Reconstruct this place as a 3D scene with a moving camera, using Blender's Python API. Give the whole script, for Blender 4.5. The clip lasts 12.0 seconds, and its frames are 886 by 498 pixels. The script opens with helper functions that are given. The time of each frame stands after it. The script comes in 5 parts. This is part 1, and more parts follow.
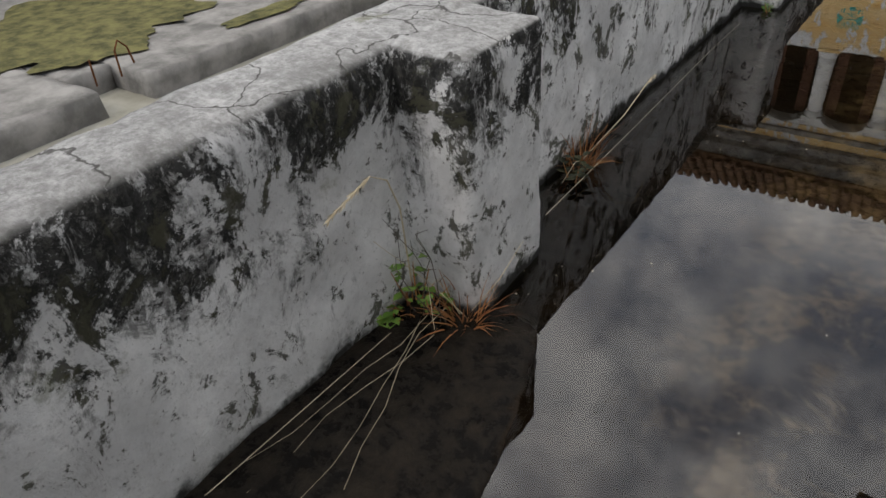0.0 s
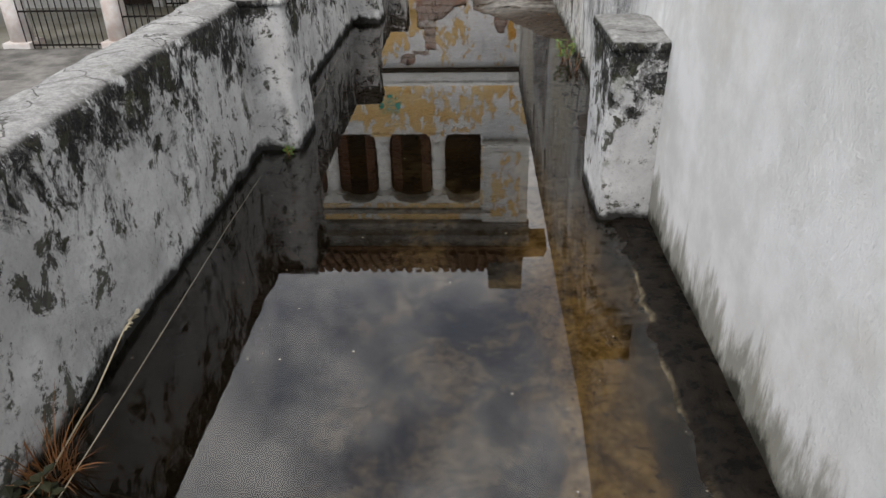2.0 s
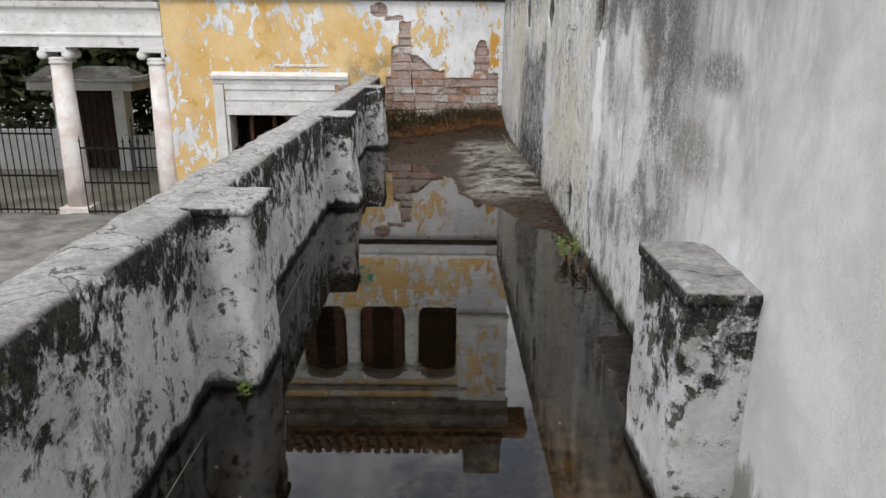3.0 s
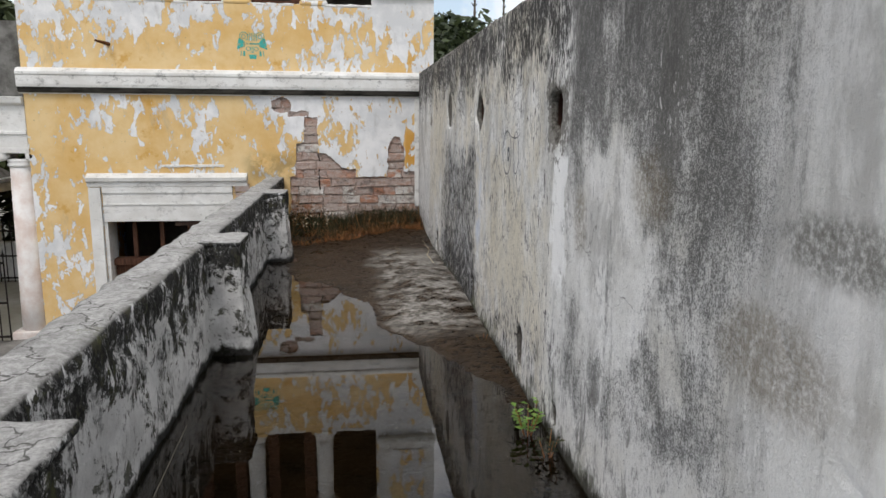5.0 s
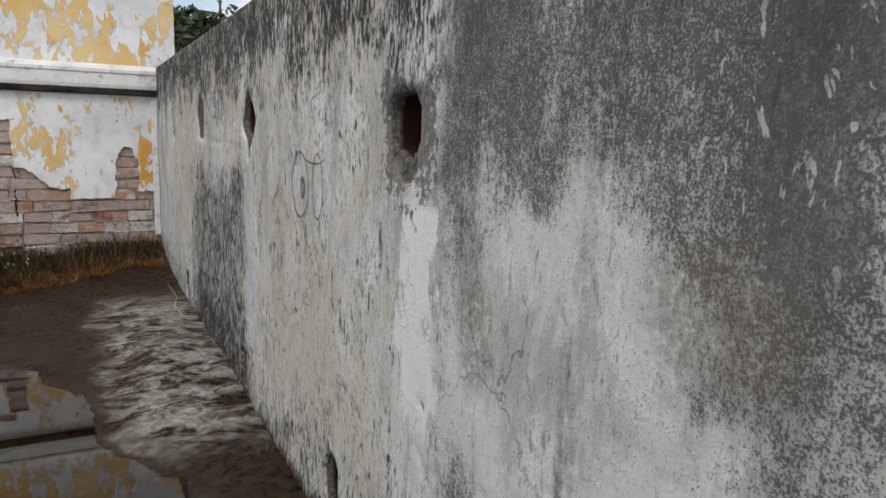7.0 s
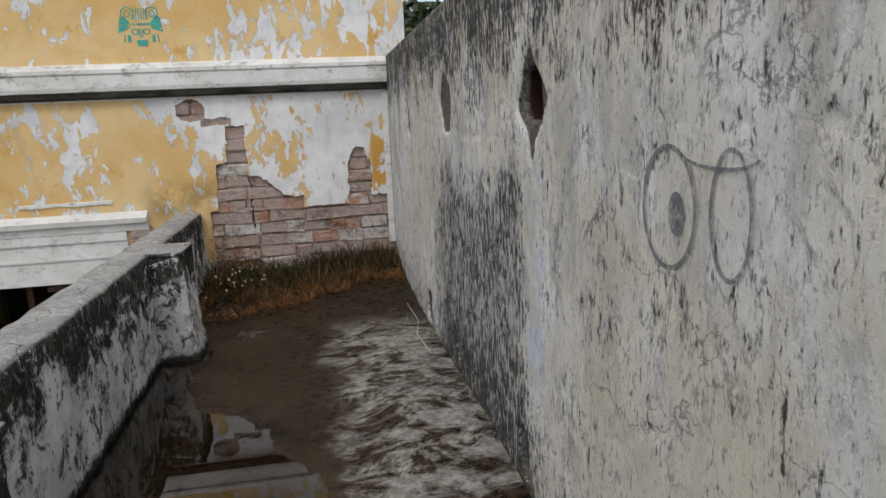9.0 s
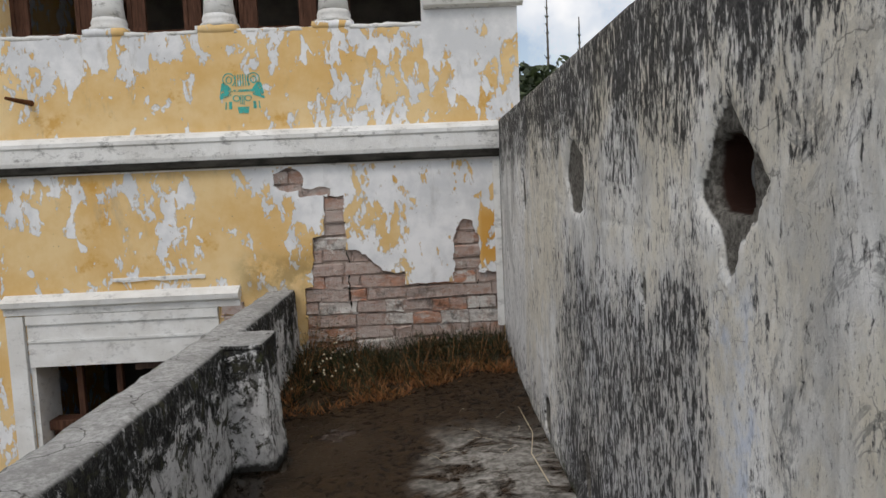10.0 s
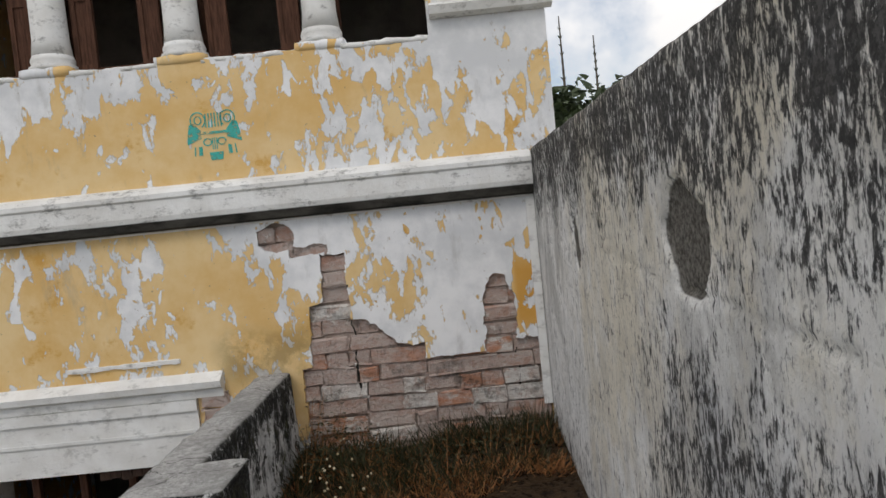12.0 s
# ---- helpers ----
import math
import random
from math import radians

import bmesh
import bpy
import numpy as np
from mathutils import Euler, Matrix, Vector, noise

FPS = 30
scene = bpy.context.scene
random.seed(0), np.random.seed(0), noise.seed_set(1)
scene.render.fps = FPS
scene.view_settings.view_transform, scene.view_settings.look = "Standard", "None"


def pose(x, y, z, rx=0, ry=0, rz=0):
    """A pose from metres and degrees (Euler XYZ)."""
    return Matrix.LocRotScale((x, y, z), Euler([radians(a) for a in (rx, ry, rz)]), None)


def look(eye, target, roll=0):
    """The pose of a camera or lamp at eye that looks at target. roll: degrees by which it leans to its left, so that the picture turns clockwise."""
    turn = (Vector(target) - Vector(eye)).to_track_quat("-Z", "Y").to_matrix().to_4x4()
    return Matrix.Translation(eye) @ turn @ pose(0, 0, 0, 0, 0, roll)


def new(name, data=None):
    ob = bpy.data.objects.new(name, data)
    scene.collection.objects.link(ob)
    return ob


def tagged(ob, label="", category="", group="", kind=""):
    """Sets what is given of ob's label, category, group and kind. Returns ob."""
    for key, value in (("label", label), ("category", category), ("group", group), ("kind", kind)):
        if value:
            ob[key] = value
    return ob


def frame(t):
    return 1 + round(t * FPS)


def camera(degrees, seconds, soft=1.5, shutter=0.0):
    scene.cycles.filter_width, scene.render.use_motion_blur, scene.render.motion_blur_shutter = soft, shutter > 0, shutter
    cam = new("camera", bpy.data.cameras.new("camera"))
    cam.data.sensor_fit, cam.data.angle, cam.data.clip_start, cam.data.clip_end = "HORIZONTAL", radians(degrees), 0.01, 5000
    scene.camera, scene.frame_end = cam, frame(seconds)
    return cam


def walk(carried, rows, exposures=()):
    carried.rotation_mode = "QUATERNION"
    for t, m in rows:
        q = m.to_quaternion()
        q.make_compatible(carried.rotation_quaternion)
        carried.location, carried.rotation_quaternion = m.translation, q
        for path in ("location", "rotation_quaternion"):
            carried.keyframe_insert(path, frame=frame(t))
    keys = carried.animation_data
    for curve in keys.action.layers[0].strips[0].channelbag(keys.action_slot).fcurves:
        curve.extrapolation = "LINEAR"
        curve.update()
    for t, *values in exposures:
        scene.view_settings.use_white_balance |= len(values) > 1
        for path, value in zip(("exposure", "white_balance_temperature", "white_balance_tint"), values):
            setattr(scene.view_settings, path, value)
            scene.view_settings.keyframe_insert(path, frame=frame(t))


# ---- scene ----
cam = camera(64.5, 12.0)
PATH = [
    (0, (0.334, 0.509, 1.379), (-0.672, 1.807, 0.237), -4.2),
    (0.5, (0.409, 0.683, 1.406), (-0.444, 2.179, 0.389), -2.6),
    (1, (0.343, 0.89, 1.385), (-0.153, 2.372, 0.138), -1.8),
    (1.5, (0.35, 1.138, 1.411), (0.268, 2.76, 0.244), 1.1),
    (2, (0.382, 1.554, 1.432), (0.295, 3.293, 0.448), -1.3),
    (2.1, (0.399, 1.625, 1.439), (0.277, 3.4, 0.527), -1.2),
    (2.5, (0.353, 1.921, 1.469), (0.221, 3.764, 0.703), -2.8),
    (3, (0.203, 2.426, 1.495), (0.211, 4.337, 0.908), 0.6),
    (3.2, (0.191, 2.536, 1.508), (0.242, 4.456, 0.952), -0.6),
    (4.8, (0.196, 3.461, 1.628), (0.314, 5.415, 1.218), -0.5),
    (5, (0.191, 3.656, 1.629), (0.445, 5.607, 1.271), 0.4),
    (5.5, (0.274, 4.141, 1.584), (0.645, 6.077, 1.25), -0.2),
    (6, (0.351, 4.571, 1.608), (0.728, 6.504, 1.263), -0.2),
    (6.5, (0.345, 4.963, 1.658), (1.075, 6.792, 1.309), -0.9),
    (7, (0.367, 5.235, 1.663), (1.275, 6.988, 1.34), 1.8),
    (7.5, (0.485, 5.619, 1.637), (1.095, 7.504, 1.358), -1.1),
    (7.7, (0.512, 5.76, 1.625), (0.964, 7.688, 1.351), -2.6),
    (9.3, (0.409, 7.005, 1.674), (0.672, 8.953, 1.302), -2.8),
    (9.5, (0.476, 7.213, 1.691), (0.627, 9.192, 1.439), -2.9),
    (10, (0.469, 7.576, 1.734), (0.516, 9.567, 1.553), -2.5),
    (10.5, (0.361, 7.901, 1.755), (0.41, 9.895, 1.599), -2.4),
    (11, (0.348, 8.2, 1.769), (0.517, 10.187, 1.619), -2.9),
    (11.5, (0.502, 8.583, 1.836), (0.635, 10.575, 1.722), -6.6),
    (12, (0.496, 8.898, 1.893), (0.485, 10.896, 1.796), -5.8),
]
EXPOSURES = [(0.0, 0.05), (1.5, 0.1), (3.0, 0.06), (5.0, -0.16), (7.7, -0.34), (9.3, -0.44), (12.0, -0.56)]
walk(cam, [(t, look(eye, target, roll)) for t, eye, target, roll in PATH], EXPOSURES)


# ---- world and sun ----
world = bpy.data.worlds.new("overcast_sky")
world.use_nodes = True
scene.world = world
wn, wl = world.node_tree.nodes, world.node_tree.links
bg = wn["Background"]
sky = wn.new("ShaderNodeTexSky")
sky.sky_type, sky.sun_disc = "NISHITA", False
sky.sun_elevation, sky.sun_rotation = radians(52), radians(200)
tc = wn.new("ShaderNodeTexCoord")
cl = wn.new("ShaderNodeTexNoise")
cl.inputs["Scale"].default_value, cl.inputs["Detail"].default_value, cl.inputs["Roughness"].default_value = 3.4, 8.0, 0.6
wl.new(tc.outputs["Generated"], cl.inputs["Vector"])
cr = wn.new("ShaderNodeValToRGB")
cr.color_ramp.elements[0].position, cr.color_ramp.elements[1].position = 0.42, 0.6
cr.color_ramp.elements[0].color, cr.color_ramp.elements[1].color = (0.2, 0.2, 0.2, 1), (1, 1, 1, 1)
wl.new(cl.outputs["Fac"], cr.inputs["Fac"])
cm = wn.new("ShaderNodeMix")
cm.data_type = "RGBA"
up = wn.new("ShaderNodeSeparateXYZ")
wl.new(tc.outputs["Generated"], up.inputs[0])
rise = wn.new("ShaderNodeMapRange")
rise.inputs["To Min"].default_value, rise.inputs["To Max"].default_value = 0.62, 1.5
wl.new(up.outputs[2], rise.inputs["Value"])
cloud = wn.new("ShaderNodeVectorMath")
cloud.operation = "SCALE"
cloud.inputs[0].default_value = (12.3, 12.05, 11.9)
wl.new(rise.outputs["Result"], cloud.inputs["Scale"])
wl.new(cloud.outputs["Vector"], cm.inputs["B"])
wl.new(cr.outputs["Color"], cm.inputs["Factor"])
wl.new(sky.outputs["Color"], cm.inputs["A"])
wl.new(cm.outputs["Result"], bg.inputs["Color"])
bg.inputs["Strength"].default_value = 0.15
sun_data = bpy.data.lights.new("sun", "SUN")
sun_data.energy, sun_data.angle, sun_data.color = 0.9, radians(14), (1.0, 0.93, 0.84)
sun = new("sun", sun_data)
sun.matrix_world = look((0, 0, 20), (6.5, 15.0, 0))


# ---- materials ----
class Nodes:
    """A small node builder for one procedural material."""

    def __init__(self, name, rough=0.85, metal=0.0):
        self.mat = bpy.data.materials.new(name)
        self.mat.use_nodes = True
        self.t = self.mat.node_tree
        self.bsdf = self.t.nodes["Principled BSDF"]
        self.bsdf.inputs["Roughness"].default_value = rough
        self.bsdf.inputs["Metallic"].default_value = metal
        self.bsdf.inputs["Specular IOR Level"].default_value = 0.06 if rough > 0.7 else 0.4
        self.pos = self.t.nodes.new("ShaderNodeTexCoord").outputs["Object"]

    def link(self, a, sock):
        if isinstance(a, (int, float)):
            sock.default_value = a
        elif isinstance(a, tuple):
            sock.default_value = (*a, 1) if len(a) == 3 and sock.type == "RGBA" else a
        else:
            self.t.links.new(a, sock)

    def scaled(self, v, offset=(0, 0, 0)):
        n = self.t.nodes.new("ShaderNodeMapping")
        n.inputs["Scale"].default_value, n.inputs["Location"].default_value = v, offset
        self.t.links.new(self.pos, n.inputs["Vector"])
        return n.outputs["Vector"]

    def noise(self, scale, detail=5.0, rough=0.6, vec=None, warp=0.0):
        n = self.t.nodes.new("ShaderNodeTexNoise")
        for k, v in (("Scale", scale), ("Detail", detail), ("Roughness", rough), ("Distortion", warp)):
            n.inputs[k].default_value = v
        self.t.links.new(vec or self.pos, n.inputs["Vector"])
        return n.outputs["Fac"]

    def cracks(self, scale, vec=None):
        n = self.t.nodes.new("ShaderNodeTexVoronoi")
        n.feature = "DISTANCE_TO_EDGE"
        n.inputs["Scale"].default_value = scale
        w = self.t.nodes.new("ShaderNodeTexNoise")
        w.inputs["Scale"].default_value, w.inputs["Detail"].default_value = 3.0, 6.0
        self.t.links.new(self.pos, w.inputs["Vector"])
        a = self.t.nodes.new("ShaderNodeVectorMath")
        a.operation = "MULTIPLY_ADD"
        a.inputs[1].default_value = (0.5, 0.5, 0.5)
        self.t.links.new(w.outputs["Color"], a.inputs[0])
        self.t.links.new(vec or self.pos, a.inputs[2])
        self.t.links.new(a.outputs["Vector"], n.inputs["Vector"])
        return n.outputs["Distance"]

    def band(self, fac, lo, hi):
        n = self.t.nodes.new("ShaderNodeMapRange")
        n.interpolation_type = "SMOOTHSTEP"
        self.link(fac, n.inputs["Value"])
        n.inputs["From Min"].default_value, n.inputs["From Max"].default_value = lo, hi
        return n.outputs["Result"]

    def math(self, op, a, b=0.0):
        n = self.t.nodes.new("ShaderNodeMath")
        n.operation = op
        n.use_clamp = False
        self.link(a, n.inputs[0])
        self.link(b, n.inputs[1])
        return n.outputs[0]

    def axis(self, k):
        n = self.t.nodes.new("ShaderNodeSeparateXYZ")
        self.t.links.new(self.pos, n.inputs[0])
        return n.outputs[k]

    def mix(self, fac, a, b):
        n = self.t.nodes.new("ShaderNodeMix")
        n.data_type = "RGBA"
        self.link(fac, n.inputs["Factor"])
        self.link(a, n.inputs["A"])
        self.link(b, n.inputs["B"])
        return n.outputs["Result"]

    def world(self):
        """Measure the pattern in the place's own metres, so that it runs on over neighbouring pieces."""
        self.pos = self.t.nodes.new("ShaderNodeNewGeometry").outputs["Position"]
        return self

    def upward(self):
        n = self.t.nodes.new("ShaderNodeSeparateXYZ")
        self.t.links.new(self.t.nodes.new("ShaderNodeNewGeometry").outputs["Normal"], n.inputs[0])
        return n.outputs[2]

    def random(self):
        return self.t.nodes.new("ShaderNodeObjectInfo").outputs["Random"]

    def island(self):
        return self.t.nodes.new("ShaderNodeNewGeometry").outputs["Random Per Island"]

    def window(self, k, lo, hi, soft):
        """1 between lo and hi along an axis, softly cut."""
        p = self.axis(k)
        return self.math("MULTIPLY", self.band(p, lo - soft, lo + soft), self.band(p, hi + soft, hi - soft))

    def done(self, color, bump=None, depth=0.01, rough=None):
        self.link(color, self.bsdf.inputs["Base Color"])
        if rough is not None:
            self.link(rough, self.bsdf.inputs["Roughness"])
        if bump is not None:
            n = self.t.nodes.new("ShaderNodeBump")
            n.inputs["Strength"].default_value, n.inputs["Distance"].default_value = 1.0, depth
            self.link(bump, n.inputs["Height"])
            self.t.links.new(n.outputs["Normal"], self.bsdf.inputs["Normal"])
        return self.mat


def parapet_material():
    n = Nodes("moulded_limewash", 0.92)
    y, z = n.axis(1), n.axis(2)
    blotch = n.noise(3.4, 10, 0.74, warp=0.5)
    spots = n.noise(9.0, 9, 0.74, n.scaled((1, 1, 0.75)), 0.8)
    fine = n.noise(34, 8, 0.78)
    drips = n.noise(7.0, 8, 0.7, n.scaled((1.4, 1.4, 0.4)), 0.4)
    white = n.mix(n.band(n.noise(2.4, 7, 0.7), 0.35, 0.66), (0.58, 0.58, 0.575), (0.85, 0.85, 0.84))
    white = n.mix(n.math("MULTIPLY", n.band(fine, 0.52, 0.66), 0.35), white, (0.36, 0.35, 0.33))
    grey = n.mix(n.band(fine, 0.38, 0.64), (0.08, 0.079, 0.075), (0.33, 0.325, 0.315))
    lift = n.math("ADD", n.math("MULTIPLY", n.band(n.math("ADD", z, n.math("MULTIPLY", n.math("SUBTRACT", blotch, 0.5), 0.8)), 0.3, 0.86), 0.126), n.math("MULTIPLY", n.band(y, 5.8, 7.5), 0.035))
    k1 = n.math("ADD", n.math("ADD", n.math("MULTIPLY", blotch, 0.6), n.math("MULTIPLY", drips, 0.4)), lift)
    k2 = n.math("ADD", n.math("ADD", n.math("MULTIPLY", blotch, 0.34), n.math("MULTIPLY", spots, 0.4)), n.math("ADD", n.math("MULTIPLY", fine, 0.26), lift))
    c = n.mix(n.math("MULTIPLY", n.math("MULTIPLY", n.band(k1, 0.53, 0.6), 0.85), n.band(n.noise(24, 9, 0.78, n.scaled((1, 1, 0.6)), 0.4), 0.4, 0.54)), white, grey)
    holes = n.math("SUBTRACT", 1.0, n.math("MULTIPLY", n.band(n.noise(27, 9, 0.78, n.scaled((1, 1, 0.6)), 0.5), 0.52, 0.62), 0.6))
    c = n.mix(n.math("MULTIPLY", n.math("MULTIPLY", n.band(k2, 0.565, 0.6), 0.95), holes), c, n.mix(n.band(fine, 0.5, 0.66), (0.013, 0.013, 0.012), (0.07, 0.068, 0.06)))
    low = n.band(n.math("ADD", n.math("ADD", n.math("MULTIPLY", spots, 0.45), n.math("MULTIPLY", fine, 0.2)), n.math("MULTIPLY", n.noise(4.2, 7, 0.65, warp=1.0), 0.35)), 0.526, 0.557)
    c = n.mix(n.math("MULTIPLY", low, 0.9), c, n.mix(n.band(spots, 0.5, 0.62), (0.028, 0.028, 0.022), (0.075, 0.073, 0.05)))
    c = n.mix(n.math("MULTIPLY", n.band(n.noise(62, 6, 0.76), 0.57, 0.68), 0.4), c, (0.13, 0.125, 0.115))
    top = n.band(n.upward(), 0.55, 0.85)
    rough_top = n.math("ADD", n.math("ADD", n.math("MULTIPLY", n.noise(22, 10, 0.8), 0.4), n.math("MULTIPLY", fine, 0.35)), n.math("MULTIPLY", n.noise(80, 6, 0.75), 0.25))
    c = n.mix(n.math("MULTIPLY", top, 0.92), c, n.mix(n.band(rough_top, 0.4, 0.62), (0.27, 0.267, 0.255), (0.6, 0.595, 0.58)))
    grey_top = n.math("MULTIPLY", n.math("MULTIPLY", top, n.band(n.noise(2.6, 8, 0.72), 0.46, 0.64)), 0.55)
    c = n.mix(grey_top, c, (0.2, 0.197, 0.187))
    split = n.math("MULTIPLY", n.math("MULTIPLY", top, n.band(n.cracks(2.2), 0.012, 0.002)), 0.8)
    c = n.mix(split, c, (0.05, 0.048, 0.042))
    moss = n.math("MULTIPLY", n.band(n.noise(4.5, 7, 0.7), 0.6, 0.7), 0.5)
    c = n.mix(moss, c, (0.13, 0.14, 0.055))
    tide = n.band(n.math("ADD", z, n.math("MULTIPLY", n.noise(9, 6, 0.7), 0.16)), 0.15, 0.1)
    c = n.mix(n.math("MULTIPLY", tide, 0.95), c, (0.014, 0.013, 0.01))
    h = n.math("ADD", n.math("MULTIPLY", fine, 0.6), n.math("MULTIPLY", spots, 0.8))
    return n.done(c, h, 0.02)


def high_wall_material():
    n = Nodes("weathered_white_render", 0.9)
    x, y, z = n.axis(0), n.axis(1), n.axis(2)
    add, mul, sub = (lambda a, b: n.math("ADD", a, b)), (lambda a, b: n.math("MULTIPLY", a, b)), (lambda a, b: n.math("SUBTRACT", a, b))
    flecks = n.noise(29.0, 7, 0.7, n.scaled((1, 1, 0.36)), 0.6)
    thin = n.noise(70.0, 5, 0.7, n.scaled((1, 1, 0.36)), 0.4)
    blotch = n.noise(1.3, 6, 0.6, warp=0.4)
    mid = n.noise(4.0, 7, 0.66)
    fine = n.noise(52, 6, 0.75)
    grain = n.noise(185, 3, 0.6)
    rag = sub(n.noise(3.0, 8, 0.7), 0.5)
    rag2 = sub(n.noise(15.0, 6, 0.72), 0.5)
    wob = mul(sub(n.noise(2.2, 5, 0.6), 0.5), 0.9)

    def blob(cy, cz, ry, rz, uneven=1.3):
        """1 inside a ragged, soft-edged patch of the face."""
        u, v = mul(sub(y, cy), 1 / ry), mul(sub(z, cz), 1 / rz)
        r = n.math("SQRT", add(mul(u, u), mul(v, v)))
        return n.band(add(r, mul(rag, uneven)), 1.25, 0.55)

    far = n.band(y, 4.9, 6.2)
    white = n.mix(n.band(mid, 0.34, 0.66), (0.71, 0.705, 0.68), (0.85, 0.845, 0.83))
    c = n.mix(mul(n.band(n.noise(2.2, 6, 0.65), 0.5, 0.72), 0.4), white, (0.6, 0.57, 0.49))
    # soft grey streaks low on the newer render
    soft = mul(n.band(add(n.noise(2.6, 8, 0.7, n.scaled((1, 1, 0.4)), 0.4), mul(n.band(z, 0.4, 1.5), 0.06)), 0.52, 0.66), n.band(add(y, rag), 3.4, 5.0))
    c = n.mix(mul(soft, 0.6), c, (0.36, 0.355, 0.335))
    cream = mul(n.window(1, 7.2, 12.9, 0.2), n.band(add(mul(blotch, 0.6), mul(n.noise(5.0, 7, 0.7, n.scaled((1, 1, 0.5))), 0.4)), 0.42, 0.58))
    c = n.mix(mul(cream, 0.6), c, (0.66, 0.59, 0.44))
    # the stretch with older, greyer render
    older = mul(n.band(add(y, mul(rag, 0.5)), 4.75, 5.6), n.band(add(y, add(mul(rag, 0.45), mul(rag2, 0.25))), 7.0, 6.78))
    pale = blob(6.35, 1.12, 0.5, 0.42)
    tone = add(add(mul(mid, 0.28), add(mul(blotch, 0.44), mul(n.noise(95, 5, 0.72, n.scaled((1, 1, 0.7))), 0.28))), sub(mul(n.band(z, 0.7, 1.8), 0.1), mul(pale, 0.21)))
    tone = add(tone, mul(sub(n.noise(6.0, 8, 0.74, n.scaled((1, 1, 0.25)), 0.3), 0.5), 0.3))
    grey = mul(n.band(tone, 0.45, 0.64), older)
    c = n.mix(mul(grey, 0.76), c, (0.25, 0.246, 0.236))
    grit = n.band(add(add(mul(grain, 0.6), mul(fine, 0.4)), mul(sub(grey, 0.5), 0.14)), 0.48, 0.58)
    c = n.mix(mul(mul(grit, older), 0.72), c, (0.045, 0.045, 0.043))
    brown = add(add(blob(5.95, 1.4, 0.17, 0.16), blob(5.12, 1.06, 0.3, 0.14)), blob(6.68, 1.2, 0.1, 0.16))
    c = n.mix(mul(mul(brown, n.band(fine, 0.3, 0.6)), 0.6), c, (0.2, 0.165, 0.115))
    c = n.mix(mul(mul(blob(4.93, 1.37, 0.24, 0.08), n.band(fine, 0.28, 0.6)), 0.7), c, (0.085, 0.078, 0.06))
    # a smooth dark patch with pale chips of paint round it
    bald = mul(n.band(add(n.math("ABSOLUTE", sub(y, 5.83)), add(mul(rag, 0.42), mul(rag2, 0.2))), 0.09, 0.075), n.band(add(z, mul(rag, 0.7)), 1.44, 1.5))
    c = n.mix(mul(bald, 0.6), c, (0.15, 0.146, 0.138))
    chips = mul(mul(n.band(n.math("ABSOLUTE", sub(y, 5.87)), 0.22, 0.12), n.window(2, 1.5, 1.86, 0.06)), n.band(n.noise(34, 5, 0.6, n.scaled((1, 1, 0.5)), 0.6), 0.605, 0.62))
    c = n.mix(mul(chips, 0.9), c, (0.6, 0.59, 0.57))
    drip = mul(n.band(add(n.noise(5.0, 8, 0.72, n.scaled((1, 1, 0.16)), 0.2), mul(n.band(z, 1.2, 2.2), 0.1)), 0.56, 0.7), n.window(1, 4.6, 7.3, 0.3))
    c = n.mix(mul(mul(drip, n.band(fine, 0.3, 0.6)), 0.75), c, (0.085, 0.085, 0.08))
    peeled = mul(mul(n.band(n.noise(7.0, 7, 0.7, n.scaled((1, 1, 0.45)), 0.5), 0.54, 0.57), n.band(add(z, wob), 0.62, 0.4)), n.window(1, 5.6, 7.4, 0.2))
    c = n.mix(mul(peeled, 0.75), c, (0.22, 0.215, 0.205))
    # veins and clouds of grey on the cream stretch
    cloudy = mul(n.band(n.noise(2.8, 8, 0.72), 0.5, 0.68), n.band(y, 6.8, 7.4))
    c = n.mix(mul(cloudy, 0.28), c, (0.4, 0.395, 0.375))
    streaky = mul(n.band(n.noise(9.0, 9, 0.78, n.scaled((1, 1, 0.55)), 0.7), 0.5, 0.64), n.band(y, 6.9, 7.5))
    c = n.mix(mul(streaky, 0.42), c, (0.34, 0.335, 0.32))
    speck = mul(n.band(n.noise(75.0, 5, 0.72, n.scaled((1, 1, 0.5)), 0.4), 0.57, 0.64), n.band(y, 6.6, 7.4))
    c = n.mix(mul(speck, 0.55), c, (0.12, 0.118, 0.11))
    vein = mul(mul(n.band(n.math("ABSOLUTE", sub(n.noise(2.4, 7, 0.62, n.scaled((1, 1, 0.6)), 1.2), 0.5)), 0.016, 0.002), n.band(mid, 0.42, 0.56)), n.window(1, 7.2, 9.7, 0.3))
    c = n.mix(mul(vein, 0.6), c, (0.13, 0.13, 0.13))
    # black mould in short vertical flecks: under the coping, in a broad run further on, at the foot
    dense = add(mul(n.window(1, 9.2, 14.8, 0.5), 0.135), mul(n.window(1, 5.2, 9.2, 0.5), 0.125))
    ztop = mul(n.band(add(z, wob), 1.6, 2.2), dense)
    run = mul(mul(n.band(add(y, add(mul(rag, 0.5), mul(rag2, 0.4))), 9.3, 9.5), n.band(add(y, rag), 11.9, 11.1)), n.band(add(z, wob), 1.5, 1.15))
    c = n.mix(mul(run, 0.4), c, (0.36, 0.37, 0.41))
    low = mul(n.band(z, 0.6, 0.1), 0.05)
